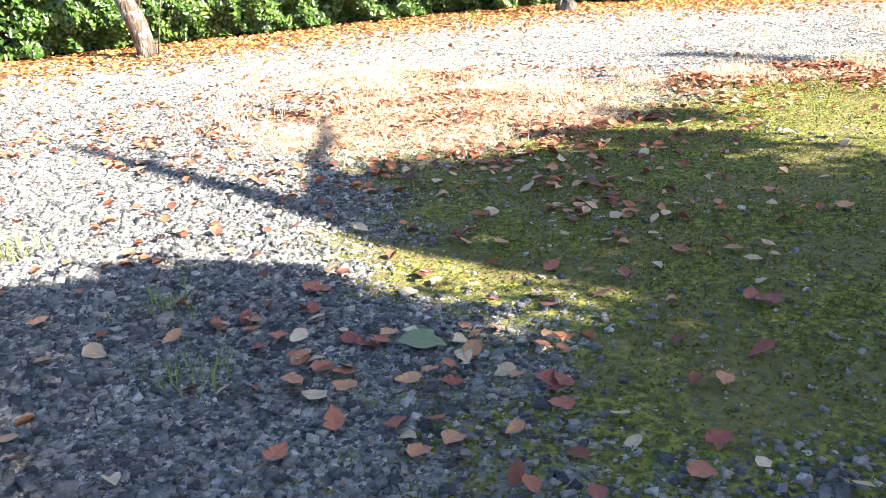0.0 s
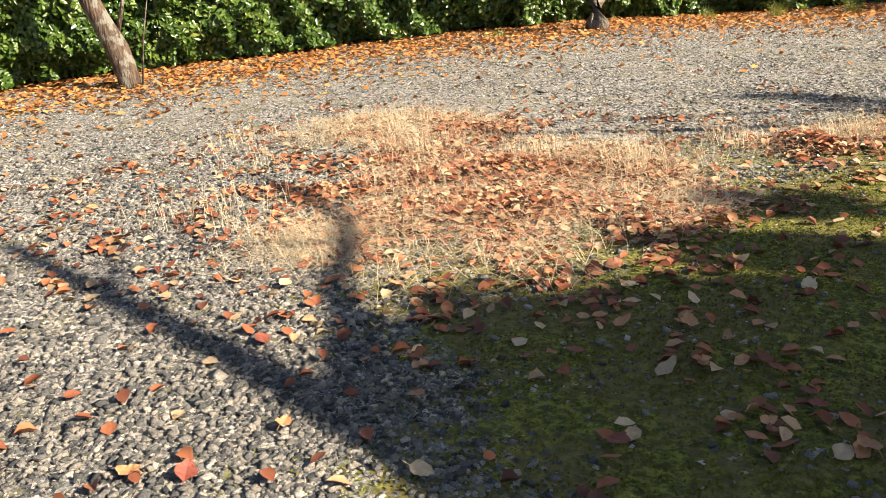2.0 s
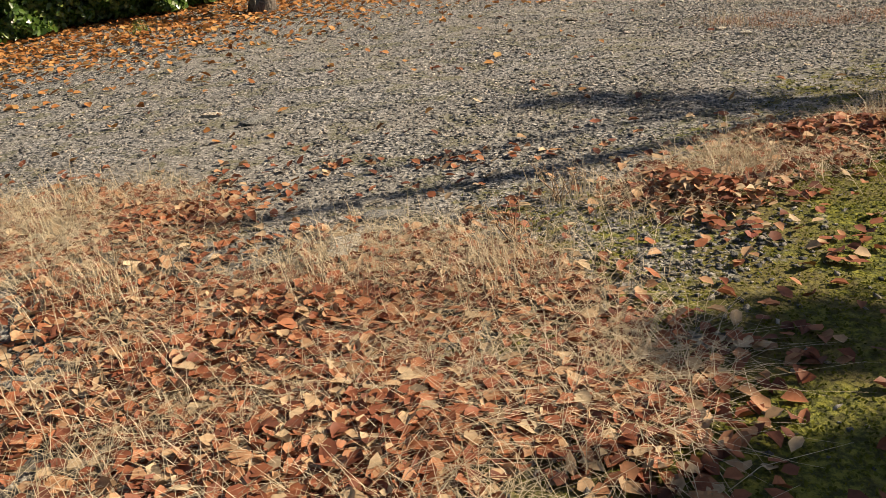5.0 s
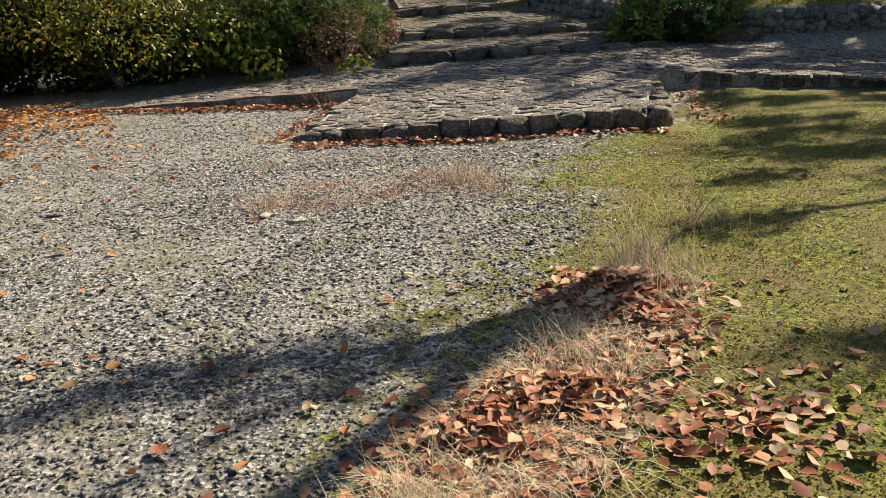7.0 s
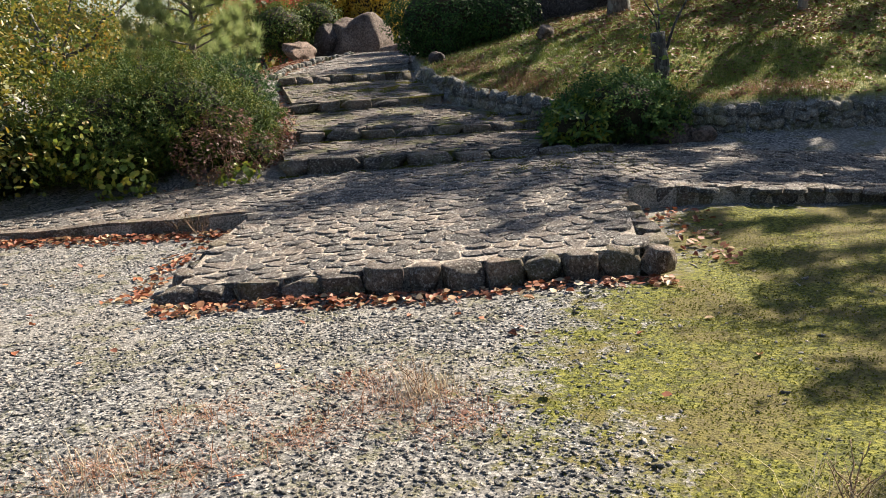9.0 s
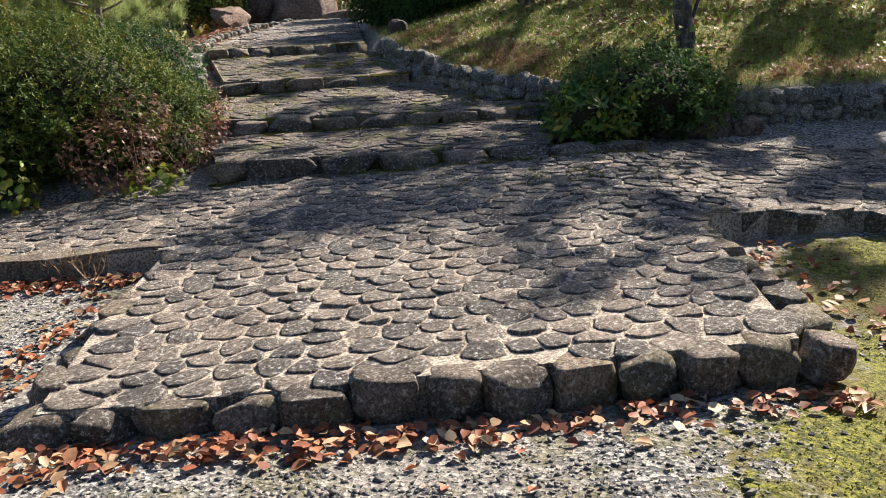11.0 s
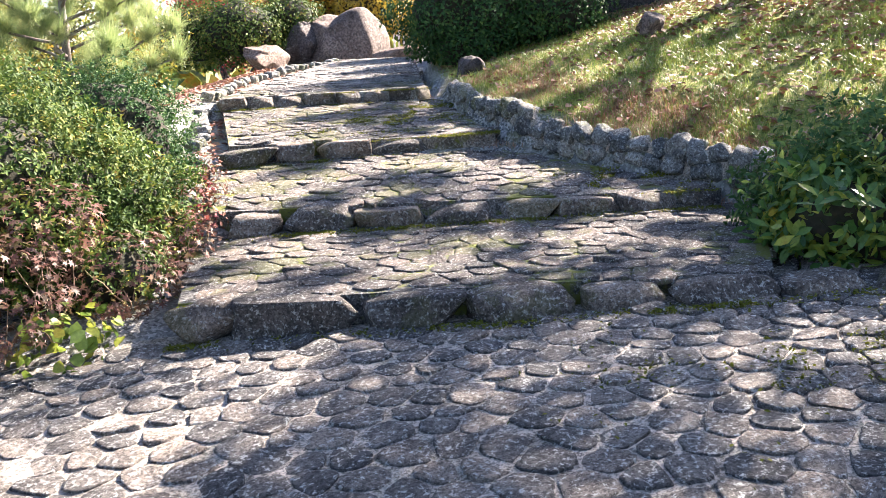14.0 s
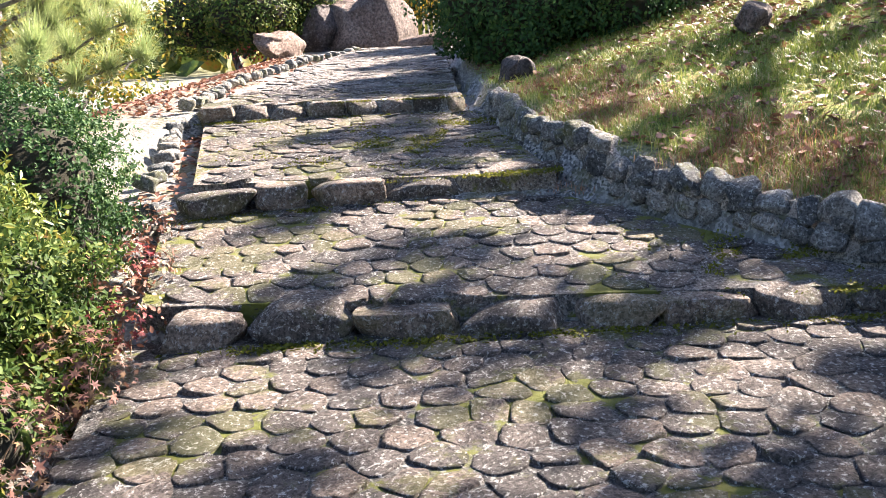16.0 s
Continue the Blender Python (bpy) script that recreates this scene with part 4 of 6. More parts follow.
def build_hedge():
    line = [(-15, -6), (-9.35, 3.9), (-8.4, 6.0), (-6.6, 8.2), (-4.6, 10.2), (-2.7, 13.3), (-0.9, 14.4), (0.1, 15.2)]
    hedge = empty("hedge", -6, 8, 0, "tall glossy evergreen hedge along the yard", "hedge")
    ps, ns = [], []
    bm = bmesh.new()
    prev = None
    for k, ((x0, y0), (x1, y1)) in enumerate(zip(line, line[1:])):
        length = math.hypot(x1 - x0, y1 - y0)
        t, nrm = np.array([x1 - x0, y1 - y0]) / length, np.array([(y1 - y0), -(x1 - x0)]) / length
        m = int(length * 2.3 * (500 if k == 0 else 1900))
        s, h = rng.uniform(-0.1, length + 0.1, m), rng.uniform(0.0, 1.0, m) ** 1.25 * 2.3
        bulge = 0.14 * wave(s + 9 * k, h, 2.3) + 0.16 * wave(s + 5 * k, h + 0.4 * s, 5.3) + 0.09 * wave(s, h, 11.0) - 0.28 * (1 - smooth(0.0, 0.5, h)) - 0.5 * smooth(1.8, 2.3, h) * rng.uniform(0, 1, m)
        dep = bulge - 0.32 * rng.uniform(0, 1, m) ** 1.5 + 0.05
        z0 = land_z(x0 + t[0] * s, y0 + t[1] * s)
        p = np.stack([x0 + t[0] * s + nrm[0] * dep, y0 + t[1] * s + nrm[1] * dep, z0 + h + 0.08], 1)
        ps.append(p)
        ns.append(np.stack([np.full(m, nrm[0]), np.full(m, nrm[1]), np.full(m, 0.35)], 1) + rng.normal(size=(m, 3)) * 0.5)
        # solid core behind the leaves, coloured so the gaps read as shade
        ring0, ring1 = [], []
        for q in np.linspace(0, 1, int(length / 0.4) + 2):
            c = np.array([x0, y0]) + t * q * length
            zz = float(land_z(*c))
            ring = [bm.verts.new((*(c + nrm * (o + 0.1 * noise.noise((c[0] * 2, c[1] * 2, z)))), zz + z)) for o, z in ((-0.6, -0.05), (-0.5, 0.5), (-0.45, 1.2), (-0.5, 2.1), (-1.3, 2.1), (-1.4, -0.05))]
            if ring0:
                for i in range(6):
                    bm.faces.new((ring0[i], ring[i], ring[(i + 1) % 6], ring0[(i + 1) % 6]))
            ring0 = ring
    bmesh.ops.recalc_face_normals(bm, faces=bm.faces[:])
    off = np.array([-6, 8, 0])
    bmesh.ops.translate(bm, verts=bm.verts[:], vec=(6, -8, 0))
    part("shade_core", bm, SHADE_CORE, hedge, "solid near-black core coloured as the shaded inside")
    mesh_part("foliage", leaf_mesh("foliage", np.concatenate(ps) - off, np.concatenate(ns), 0.1, 0.052, 0.25, 0.15), HEDGE_LEAF, hedge)


build_hedge()


def tree(name, label, base, limbs, clumps, bark, leaf, leaf_len=0.1, leaf_wid=0.06, category="tree", sides=9):
    """limbs: (points, start radius, end radius); clumps: (centre, radii, leaves)."""
    holder = empty(name, *base, label, category)
    o = Vector(base)
    bm = bmesh.new()
    for pts, r0, r1 in limbs:
        pts = [Vector(p) - o for p in pts]
        n = len(pts)
        tube(bm, pts, [r0 + (r1 - r0) * i / (n - 1) for i in range(n)], sides, 0.25)
    part("trunk", bm, bark, holder)
    if clumps:
        ps, ns = [], []
        for c, r, n in clumps:
            d = sphere_points(n)
            rr = rng.uniform(0, 1, n) ** 0.45
            p = np.array(c) + d * rr[:, None] * np.array(r) * (1 + 0.25 * np.sin(d[:, :1] * 9 + d[:, 1:2] * 7))
            ps.append(p), ns.append(d * 0.5 + rng.normal(size=(n, 3)) * 0.5 + np.array([0, 0, 0.5]))
        p, n = np.concatenate(ps) - np.array(base), np.concatenate(ns)
        mesh_part("crown", leaf_mesh("crown", p, n, leaf_len, leaf_wid, 0.2, 0.15), leaf, holder)
    return holder


def trunk_pts(a, b, sag=0.15, n=7, seed=0.3):
    pts = bent(a, b, sag, n, seed)
    return pts


# trees before the hedge
zA, zB = float(land_z(-7.75, 4.7)), float(land_z(-3.35, 9.95))
tree("hedge_tree", "leaning brown tree trunk before the hedge", (-7.75, 4.7, zA),
     [(((-7.75, 4.7, zA - 0.05), (-7.76, 4.68, zA + 0.12), (-7.8, 4.62, zA + 0.5), (-7.9, 4.52, zA + 0.85), (-8.02, 4.42, zA + 1.3), (-8.3, 4.3, zA + 2.2), (-8.5, 4.2, zA + 3.4)), 0.17, 0.09),
      (((-7.82, 4.62, zA + 0.5), (-7.7, 4.8, zA + 1.2), (-7.5, 5.0, zA + 2.2)), 0.03, 0.015), (((-7.6, 4.75, zA), (-7.5, 4.8, zA + 0.6), (-7.3, 4.9, zA + 1.4)), 0.012, 0.006)],
     [((-9.2, 4.6, 4.6), (1.5, 1.5, 0.9), 900)], BARK_BROWN, MIXED_LEAF)
tree("hedge_tree", "straight grey tree trunk before the hedge", (-3.35, 9.95, zB),
     [(((-3.35, 9.95, zB - 0.05), (-3.35, 9.95, zB + 0.12), (-3.36, 9.96, zB + 0.5), (-3.34, 9.95, zB + 1.2), (-3.3, 9.9, zB + 2.2), (-3.2, 9.9, zB + 3.6)), 0.21, 0.1)],
     [((-3.6, 10.6, 4.8), (1.5, 1.4, 0.9), 900)], BARK, MIXED_LEAF)


def over(qx, qy, h):
    """The place at height h whose shadow falls on (qx, qy)."""
    c = h / math.tan(SUN_EL)
    return (qx + c * math.cos(SUN_AZ), qy + c * math.sin(SUN_AZ), h)


# yard tree, off the path: leader, crooked limb and a dense low crown
lead = [over(0.6, -1.42, 4.0), over(0.15, -1.28, 4.5), over(-0.55, -1.09, 5.0), over(-1.53, -0.81, 5.7), over(-2.74, -0.5, 6.5)]
crook = [over(-0.3, -0.75, 4.5), over(-0.76, -0.3, 4.7), over(-0.98, 0.1, 4.9), over(-1.43, 0.59, 5.2), over(-1.89, 0.83, 5.5), over(-2.42, 1.12, 5.9)]
tree("yard_tree", "leafy tree at the edge of the yard", (7.1, -1.6, 0.0),
     [(((7.1, -1.6, -0.1), (7.05, -1.4, 1.0), (6.95, -1.1, 2.4), lead[0]), 0.2, 0.12), (lead, 0.12, 0.05), (crook, 0.06, 0.03),
      ([crook[2], over(-1.7, -0.2, 5.6), over(-2.2, 0.2, 6.0)], 0.03, 0.012), ([lead[1], crook[0]], 0.1, 0.09), ([lead[3], over(-2.3, -0.2, 6.2)], 0.04, 0.015)],
     [(over(2.7, -0.75, 4.0), (1.7, 0.95, 0.7), 8500), (over(0.85, -0.75, 4.3), (0.8, 0.62, 0.4), 3300), (over(0.35, -0.45, 4.4), (0.6, 0.4, 0.3), 1500), (over(1.2, 0.05, 4.4), (0.8, 0.4, 0.3), 2000), (over(0.95, -2.75, 3.3), (1.15, 0.8, 0.5), 3800),
      (over(0.3, -2.3, 3.5), (0.62, 0.36, 0.3), 1500), (over(2.5, -2.6, 3.4), (1.5, 0.95, 0.7), 6500), (over(1.0, 0.72, 4.4), (0.75, 0.3, 0.3), 800), (over(0.85, 1.45, 4.4), (0.4, 0.3, 0.25), 330), (over(2.8, 0.5, 4.2), (0.8, 0.5, 0.5), 900), (over(2.35, -1.75, 3.6), (0.65, 0.4, 0.35), 800), (over(3.2, -1.5, 3.6), (0.6, 0.5, 0.35), 700),
      (over(-0.35, -2.9, 3.6), (0.5, 0.5, 0.3), 500), (over(4.6, -1.0, 3.6), (1.5, 2.0, 0.8), 2500)], BARK, MIXED_LEAF, 0.11, 0.07)
lead2 = [over(3.6, 4.75, 4.0), over(1.95, 4.14, 5.0), over(1.05, 3.62, 5.6), over(0.1, 3.2, 6.1), over(-0.56, 2.95, 6.6), over(-1.57, 2.51, 7.2)]
side2 = [over(2.3, 4.3, 4.9), over(1.45, 4.26, 5.4), over(0.32, 4.72, 6.0), over(-0.3, 4.4, 6.4)]
side3 = [over(1.2, 4.1, 5.5), over(0.4, 3.9, 6.0), over(-0.6, 3.45, 6.7), over(-1.2, 3.1, 7.0)]
tree("yard_tree", "half-bare tree with a leaning leader beside the yard", (12.0, 4.0, 0.0),
     [(((12.0, 4.0, -0.1), (11.9, 4.05, 1.2), (11.5, 4.25, 2.5), lead2[0]), 0.06, 0.03), (lead2[:2], 0.03, 0.028), (lead2[1:], 0.085, 0.05), (side2, 0.05, 0.02), (side3, 0.035, 0.015)],
     [(over(2.0, 4.1, 5.0), (0.4, 0.22, 0.25), 420), (over(1.2, 4.25, 5.6), (0.5, 0.3, 0.3), 260), (over(0.5, 4.5, 6.0), (0.6, 0.25, 0.3), 200), (over(3.9, 4.6, 4.4), (0.4, 0.3, 0.3), 150), (over(5.9, 6.3, 4.4), (0.7, 0.5, 0.4), 420), (over(4.9, 5.5, 4.4), (0.45, 0.3, 0.3), 200), (over(6.0, 4.6, 4.4), (0.9, 0.6, 0.5), 600),
      (over(7.6, 6.0, 4.6), (1.2, 0.8, 0.6), 900), (over(3.0, 3.2, 5.2), (0.5, 0.3, 0.3), 160)], BARK, MIXED_LEAF, 0.1, 0.06)
# trees on the lawn
zt = lz(3.14, 9.7)
bt = to_xy(3.14, 9.7)
tree("lawn_tree", "stout brown tree on the lawn", (*bt, zt),
     [(((*bt, zt - 0.1), (bt[0], bt[1], zt + 0.1), (bt[0] + 0.02, bt[1] + 0.03, zt + 0.5), (bt[0] + 0.25, bt[1] + 0.08, zt + 1.1), (bt[0] + 1.7, bt[1] + 0.3, zt + 2.2), (bt[0] + 3.6, bt[1] + 0.5, zt + 3.6)), 0.25, 0.1),
      (((bt[0] + 1.6, bt[1] + 0.3, zt + 2.1), (bt[0] + 2.6, bt[1] - 0.6, zt + 3.4)), 0.06, 0.03)],
     [(over(7.3, 13.4, 5.2), (0.8, 0.6, 0.45), 450), (over(9.0, 15.6, 5.4), (1.3, 0.7, 0.5), 550), (over(7.0, 12.0, 5.2), (1.0, 0.7, 0.5), 750), (over(10.3, 17.5, 5.8), (1.5, 1.2, 0.6), 1000),
      (over(8.0, 16.2, 5.6), (0.9, 0.6, 0.4), 450)], BARK, MIXED_LEAF, 0.1, 0.06)
bt2 = (15.2, 12.4)
zt2 = float(land_z(*bt2))
tree("lawn_tree", "slender pale tree with bare spreading branches", (*bt2, zt2),
     [(((*bt2, zt2 - 0.1), (15.2, 12.4, zt2 + 0.6), (15.5, 12.4, zt2 + 1.3), (17.6, 12.7, zt2 + 2.8)), 0.1, 0.06),
      (bent((15.2, 12.4, zt2 + 0.75), (12.6, 14.3, zt2 + 1.0), 0.35, 9, 2.2), 0.05, 0.015), (bent((14.0, 13.2, zt2 + 0.75), (12.6, 14.5, zt2 + 0.35), 0.2, 6, 4.2), 0.03, 0.01),
      (bent((13.6, 13.6, zt2 + 0.85), (13.1, 13.6, zt2 + 1.7), 0.2, 5, 6.2), 0.02, 0.008), (bent((14.4, 13.0, zt2 + 0.7), (13.5, 12.6, zt2 + 1.4), 0.2, 6, 8.2), 0.025, 0.008),
      (bent((14.6, 12.8, zt2 + 0.7), (14.9, 13.4, zt2 + 1.6), 0.2, 5, 1.2), 0.02, 0.008), (bent((12.9, 14.1, zt2 + 0.9), (11.9, 14.2, zt2 + 1.3), 0.15, 5, 3.7), 0.015, 0.006)] +
     [(bent((15.0 - 0.22 * j, 12.55 + 0.16 * j, zt2 + 0.75), (15.0 - 0.22 * j + 0.5 * math.cos(j * 2.1), 12.55 + 0.16 * j + 0.5 * math.sin(j * 2.1), zt2 + 0.9 + 0.5 * math.sin(j * 1.7)), 0.12, 4, j * 1.3), 0.013, 0.004) for j in range(11)],
     [(over(*to_xy(-1.3, 1.35), 5.0), (1.1, 0.75, 0.35), 1400), (over(*to_xy(-0.2, 1.5), 5.2), (0.9, 0.8, 0.4), 1050), (over(*to_xy(0.9, 1.55), 5.0), (0.8, 0.7, 0.4), 550), (over(*to_xy(-1.0, 2.5), 5.4), (0.9, 0.6, 0.4), 800),
      (over(*to_xy(0.4, 2.6), 5.3), (0.9, 0.6, 0.4), 550), (over(*to_xy(2.0, 2.4), 5.2), (0.8, 0.6, 0.4), 300), (over(*to_xy(1.35, 0.6), 4.8), (0.4, 0.35, 0.3), 420), (over(4.9, 13.0, 5.6), (0.9, 0.7, 0.5), 500),
      (over(9.8, 8.6, 4.6), (1.3, 0.9, 0.6), 500)], BARK_PALE, MIXED_LEAF, 0.1, 0.06)
bt3 = to_xy(5.6, 9.4)
zt3 = lz(5.6, 9.4)
tree("lawn_tree", "forked grey tree on the lawn", (*bt3, zt3),
     [(((*bt3, zt3 - 0.1), (bt3[0], bt3[1], zt3 + 0.4), (bt3[0] - 0.05, bt3[1] + 0.2, zt3 + 1.1), (bt3[0] + 1.5, bt3[1] + 0.6, zt3 + 2.2), (bt3[0] + 3.4, bt3[1] + 0.9, zt3 + 3.5)), 0.14, 0.06),
      (((bt3[0], bt3[1], zt3 + 0.4), (bt3[0] + 0.7, bt3[1] - 0.2, zt3 + 1.1), (bt3[0] + 2.6, bt3[1] - 0.1, zt3 + 2.4)), 0.08, 0.04)],
     [((bt3[0] + 3.4, bt3[1] + 0.9, zt3 + 3.9), (0.8, 0.8, 0.5), 450)], BARK_PALE, MIXED_LEAF, 0.1, 0.06)
bp = to_xy(2.95, 5.2)
zp = lz(2.95, 5.2)
tree("lopped_tree", "short lopped dark trunk with thin leafy shoots", (*bp, zp),
     [(((*bp, zp - 0.08), (bp[0], bp[1], zp + 0.3), (bp[0] - 0.05, bp[1] + 0.02, zp + 0.6), (bp[0] - 0.07, bp[1] + 0.03, zp + 0.78)), 0.11, 0.1),
      (bent((bp[0], bp[1], zp + 0.45), (bp[0] + 0.35, bp[1] - 0.2, zp + 1.35), 0.1, 6, 3.3), 0.028, 0.01), (bent((bp[0] - 0.06, bp[1], zp + 0.7), (bp[0] - 0.5, bp[1] + 0.2, zp + 1.6), 0.15, 6, 5.3), 0.015, 0.006),
      (bent((bp[0] - 0.06, bp[1], zp + 0.7), (bp[0] + 0.1, bp[1] + 0.3, zp + 1.8), 0.15, 6, 7.3), 0.015, 0.006)],
     [((bp[0] - 0.2, bp[1] + 0.05, zp + 0.9), (0.32, 0.3, 0.4), 34), ((bp[0] - 0.15, bp[1], zp + 0.45), (0.3, 0.3, 0.3), 30)], BARK_DARK, BROAD_LEAF, 0.09, 0.06)

# ---- shrubs beside the steps ----
shrub("azalea_bush", "large clipped azalea bush turning yellow and red", [(-3.65, 4.0, 0.72, 1.05, 1.05, 0.78), (-3.1, 4.4, 0.52, 0.65, 0.65, 0.58), (-4.5, 3.6, 0.55, 1.1, 1.0, 0.85), (-2.9, 3.95, 0.25, 0.5, 0.5, 0.4), (-4.3, 5.1, 0.9, 1.0, 1.0, 0.75), (-2.72, 4.5, 0.36, 0.32, 0.32, 0.32)],
      AZALEA, 620, 0.042, 0.0165, whorl=6)
shrub("box_bush", "rounded dark green box bush beside the steps", [(-3.2, 5.6, 0.78, 0.52, 0.52, 0.6), (-3.5, 5.9, 0.95, 0.6, 0.6, 0.55)], BOX_LEAF, 1000, 0.026, 0.015, whorl=5)
shrub("azalea_bush", "yellow-green azalea between the box and the maple", [(-3.15, 5.0, 0.7, 0.32, 0.32, 0.36)], LIME_LEAF, 520, 0.055, 0.02, whorl=6)
maple_spray("maple sapling with dull red and olive leaves before the azalea", [(-2.55, 3.6, 0.32, 0.36, 0.26), (-3.05, 2.98, 0.4, 0.45, 0.34), (-2.42, 4.2, 0.38, 0.26, 0.2), (-2.85, 3.25, 0.7, 0.36, 0.26)], MAPLE_DULL, 900, 0.033)
maple_spray("seedling maples with crimson leaves at the foot of the steps", [(-2.42, 4.65, 0.42, 0.16, 0.12), (-2.62, 5.4, 0.54, 0.15, 0.1)], MAPLE_RED, 700, 0.026)
shrub("creeper", "pale broad creeper leaves at the foot of the azalea", [(-2.72, 3.05, 0.1, 0.32, 0.22, 0.2), (-4.0, 2.75, 0.2, 0.5, 0.3, 0.35), (-4.6, 2.75, 0.6, 0.5, 0.3, 0.45)], CREEPER, 130, 0.085, 0.07, "plant", None, False)
shrub("red_seedlings", "low reddish maple seedlings beside the steps", [(-2.6, 5.3, 0.5, 0.26, 0.3, 0.2), (-2.75, 5.9, 0.6, 0.2, 0.25, 0.16), (-2.5, 4.85, 0.42, 0.25, 0.25, 0.2)], LITTER_DARK, 420, 0.035, 0.02, "plant", None, False)
shrub("evergreen_bush", "dense dark evergreen bush before the wall", [(2.15, 4.0, 0.62, 0.78, 0.6, 0.45), (1.65, 4.1, 0.45, 0.5, 0.5, 0.35), (2.6, 4.1, 0.5, 0.5, 0.45, 0.4)], EVERGREEN, 330, 0.062, 0.027, whorl=5)
shrub("broadleaf_bush", "low broad-leaved plant at the end of the step", [(1.55, 3.7, 0.42, 0.42, 0.4, 0.34)], BROAD_LEAF, 150, 0.11, 0.042, "plant", whorl=6)
shrub("path_bush", "tall dark bush leaning over the upper path", [(-0.3, 11.6, 1.95, 1.15, 1.15, 0.85), (0.7, 11.9, 1.9, 1.2, 1.1, 0.82), (-0.3, 11.2, 1.5, 0.6, 0.6, 0.5)], BOX_LEAF, 900, 0.06, 0.03)
shrub("far_bush", "olive bush beside the boulders", [(-5.4, 19.6, 2.1, 1.2, 1.0, 0.85), (-6.6, 20.0, 2.0, 1.1, 1.0, 0.8), (-4.4, 20.6, 2.3, 0.9, 0.8, 0.7)], AZALEA, 420, 0.08, 0.04)
shrub("yellow_shrub", "golden yellow shrub behind the boulder", [(-2.6, 23.0, 2.8, 1.5, 1.2, 1.1), (-4.2, 23.4, 3.0, 1.2, 1.1, 1.0), (-1.0, 23.6, 2.2, 0.9, 0.8, 0.7)], YELLOW_LEAF, 330, 0.1, 0.05)
shrub("lawn_bush", "yellow-green bush at the top of the lawn", [(7.5, 10.8, 2.1, 0.8, 0.7, 0.5), (8.3, 10.5, 2.0, 0.7, 0.6, 0.45)], AZALEA, 420, 0.07, 0.035)
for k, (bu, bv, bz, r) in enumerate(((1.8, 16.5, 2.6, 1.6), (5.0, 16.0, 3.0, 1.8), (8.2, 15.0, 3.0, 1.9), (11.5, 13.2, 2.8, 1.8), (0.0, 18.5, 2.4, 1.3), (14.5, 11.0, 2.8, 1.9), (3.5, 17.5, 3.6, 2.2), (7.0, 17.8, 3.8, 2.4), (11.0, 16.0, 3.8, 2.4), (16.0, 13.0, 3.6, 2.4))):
    shrub("dark_shrub", "evergreen shrub with deep shade put into its dark leaf colour", [(bu, bv, bz, r, r * 0.9, r), (bu + 1.0, bv - 0.2, bz - 0.6, r * 0.7, r * 0.7, r * 0.7)], SHADE_LEAF, 200, 0.14, 0.075)

# its dark leaf colour paints the shadowy gap beside the azalea
shrub("dark_shrub", "tangled shrub at the end of the hedge, leaves coloured dark as shade", [(-7.2, 3.7, 0.6, 1.1, 1.0, 0.9), (-5.9, 3.5, 0.45, 0.8, 0.7, 0.7), (-8.6, 3.0, 0.7, 1.0, 1.0, 1.0)], SHADE_LEAF, 500, 0.09, 0.045)

# ---- autumn trees beyond the azalea ----
for k, (tu, tv, h, mat, lab) in enumerate(((-7.2, 4.6, 2.6, MIXED_LEAF, "tangled autumn tree with yellow and brown leaves"), (-9.2, 6.5, 3.4, MIXED_LEAF, "leaning dark tree with thin yellow leaves"),
                                           (-7.5, 9.5, 3.6, MIXED_LEAF, "yellow-green tree behind the azalea"), (-11.0, 10.0, 4.0, MIXED_LEAF, "autumn tree at the edge of the wood"),
                                           (-10.5, 3.2, 3.2, MIXED_LEAF, "brown-leaved small tree beyond the yard"), (-6.3, 22.5, 4.4, RED_LEAF, "scarlet maple beyond the path"),
                                           (-4.4, 25.5, 5.2, RED_LEAF, "crimson maple behind the yellow shrub"), (9.2, 13.3, 3.4, RED_LEAF, "red maple among the dark trees"),
                                           (-9.6, 16.5, 4.2, MIXED_LEAF, "pale yellow tree behind the pine"), (-6.4, 3.0, 1.9, MIXED_LEAF, "low tangled autumn sapling beyond the kerb"),
                                           (-8.3, 2.0, 2.6, MIXED_LEAF, "thin autumn sapling beyond the kerb"), (-9.0, 12.5, 4.2, MIXED_LEAF, "yellowing tree behind the young pine"), (-13.0, 5.5, 4.2, MIXED_LEAF, "russet tree further off"), (-6.4, 13.0, 2.6, MIXED_LEAF, "pale shrubby tree beside the upper path"))):
    x, y = to_xy(tu, tv)
    z = lz(tu, tv)
    limbs = [(trunk_pts((x, y, z - 0.1), (x - 0.5, y + 0.4, z + h * 0.8), 0.35, 7, k * 1.7), 0.11, 0.04)]
    for j in range(5):
        a = j * 1.3 + k
        limbs.append((bent((x - 0.12 * j * 0.5, y + 0.1 * j * 0.5, z + 0.5 + 0.35 * j), (x + 1.3 * math.cos(a), y + 1.3 * math.sin(a), z + 1.3 + 0.5 * j), 0.3, 6, j + k * 2.1), 0.045, 0.012))
    clumps = []
    for j in range(9):
        a = j * 2.4 + k
        rr = 0.45 + 1.05 * ((j * 7 + k) % 9) / 9
        clumps.append(((x + rr * math.cos(a), y + rr * math.sin(a), z + h * (0.28 + 0.085 * j)), (0.85, 0.85, 0.48) if mat is MIXED_LEAF else (1.25, 1.25, 0.7), 620 if mat is MIXED_LEAF else 900))
    tree("autumn_tree" if mat is MIXED_LEAF else "maple_tree", lab, (x, y, z), limbs, clumps, BARK_DARK, mat, 0.085, 0.045)


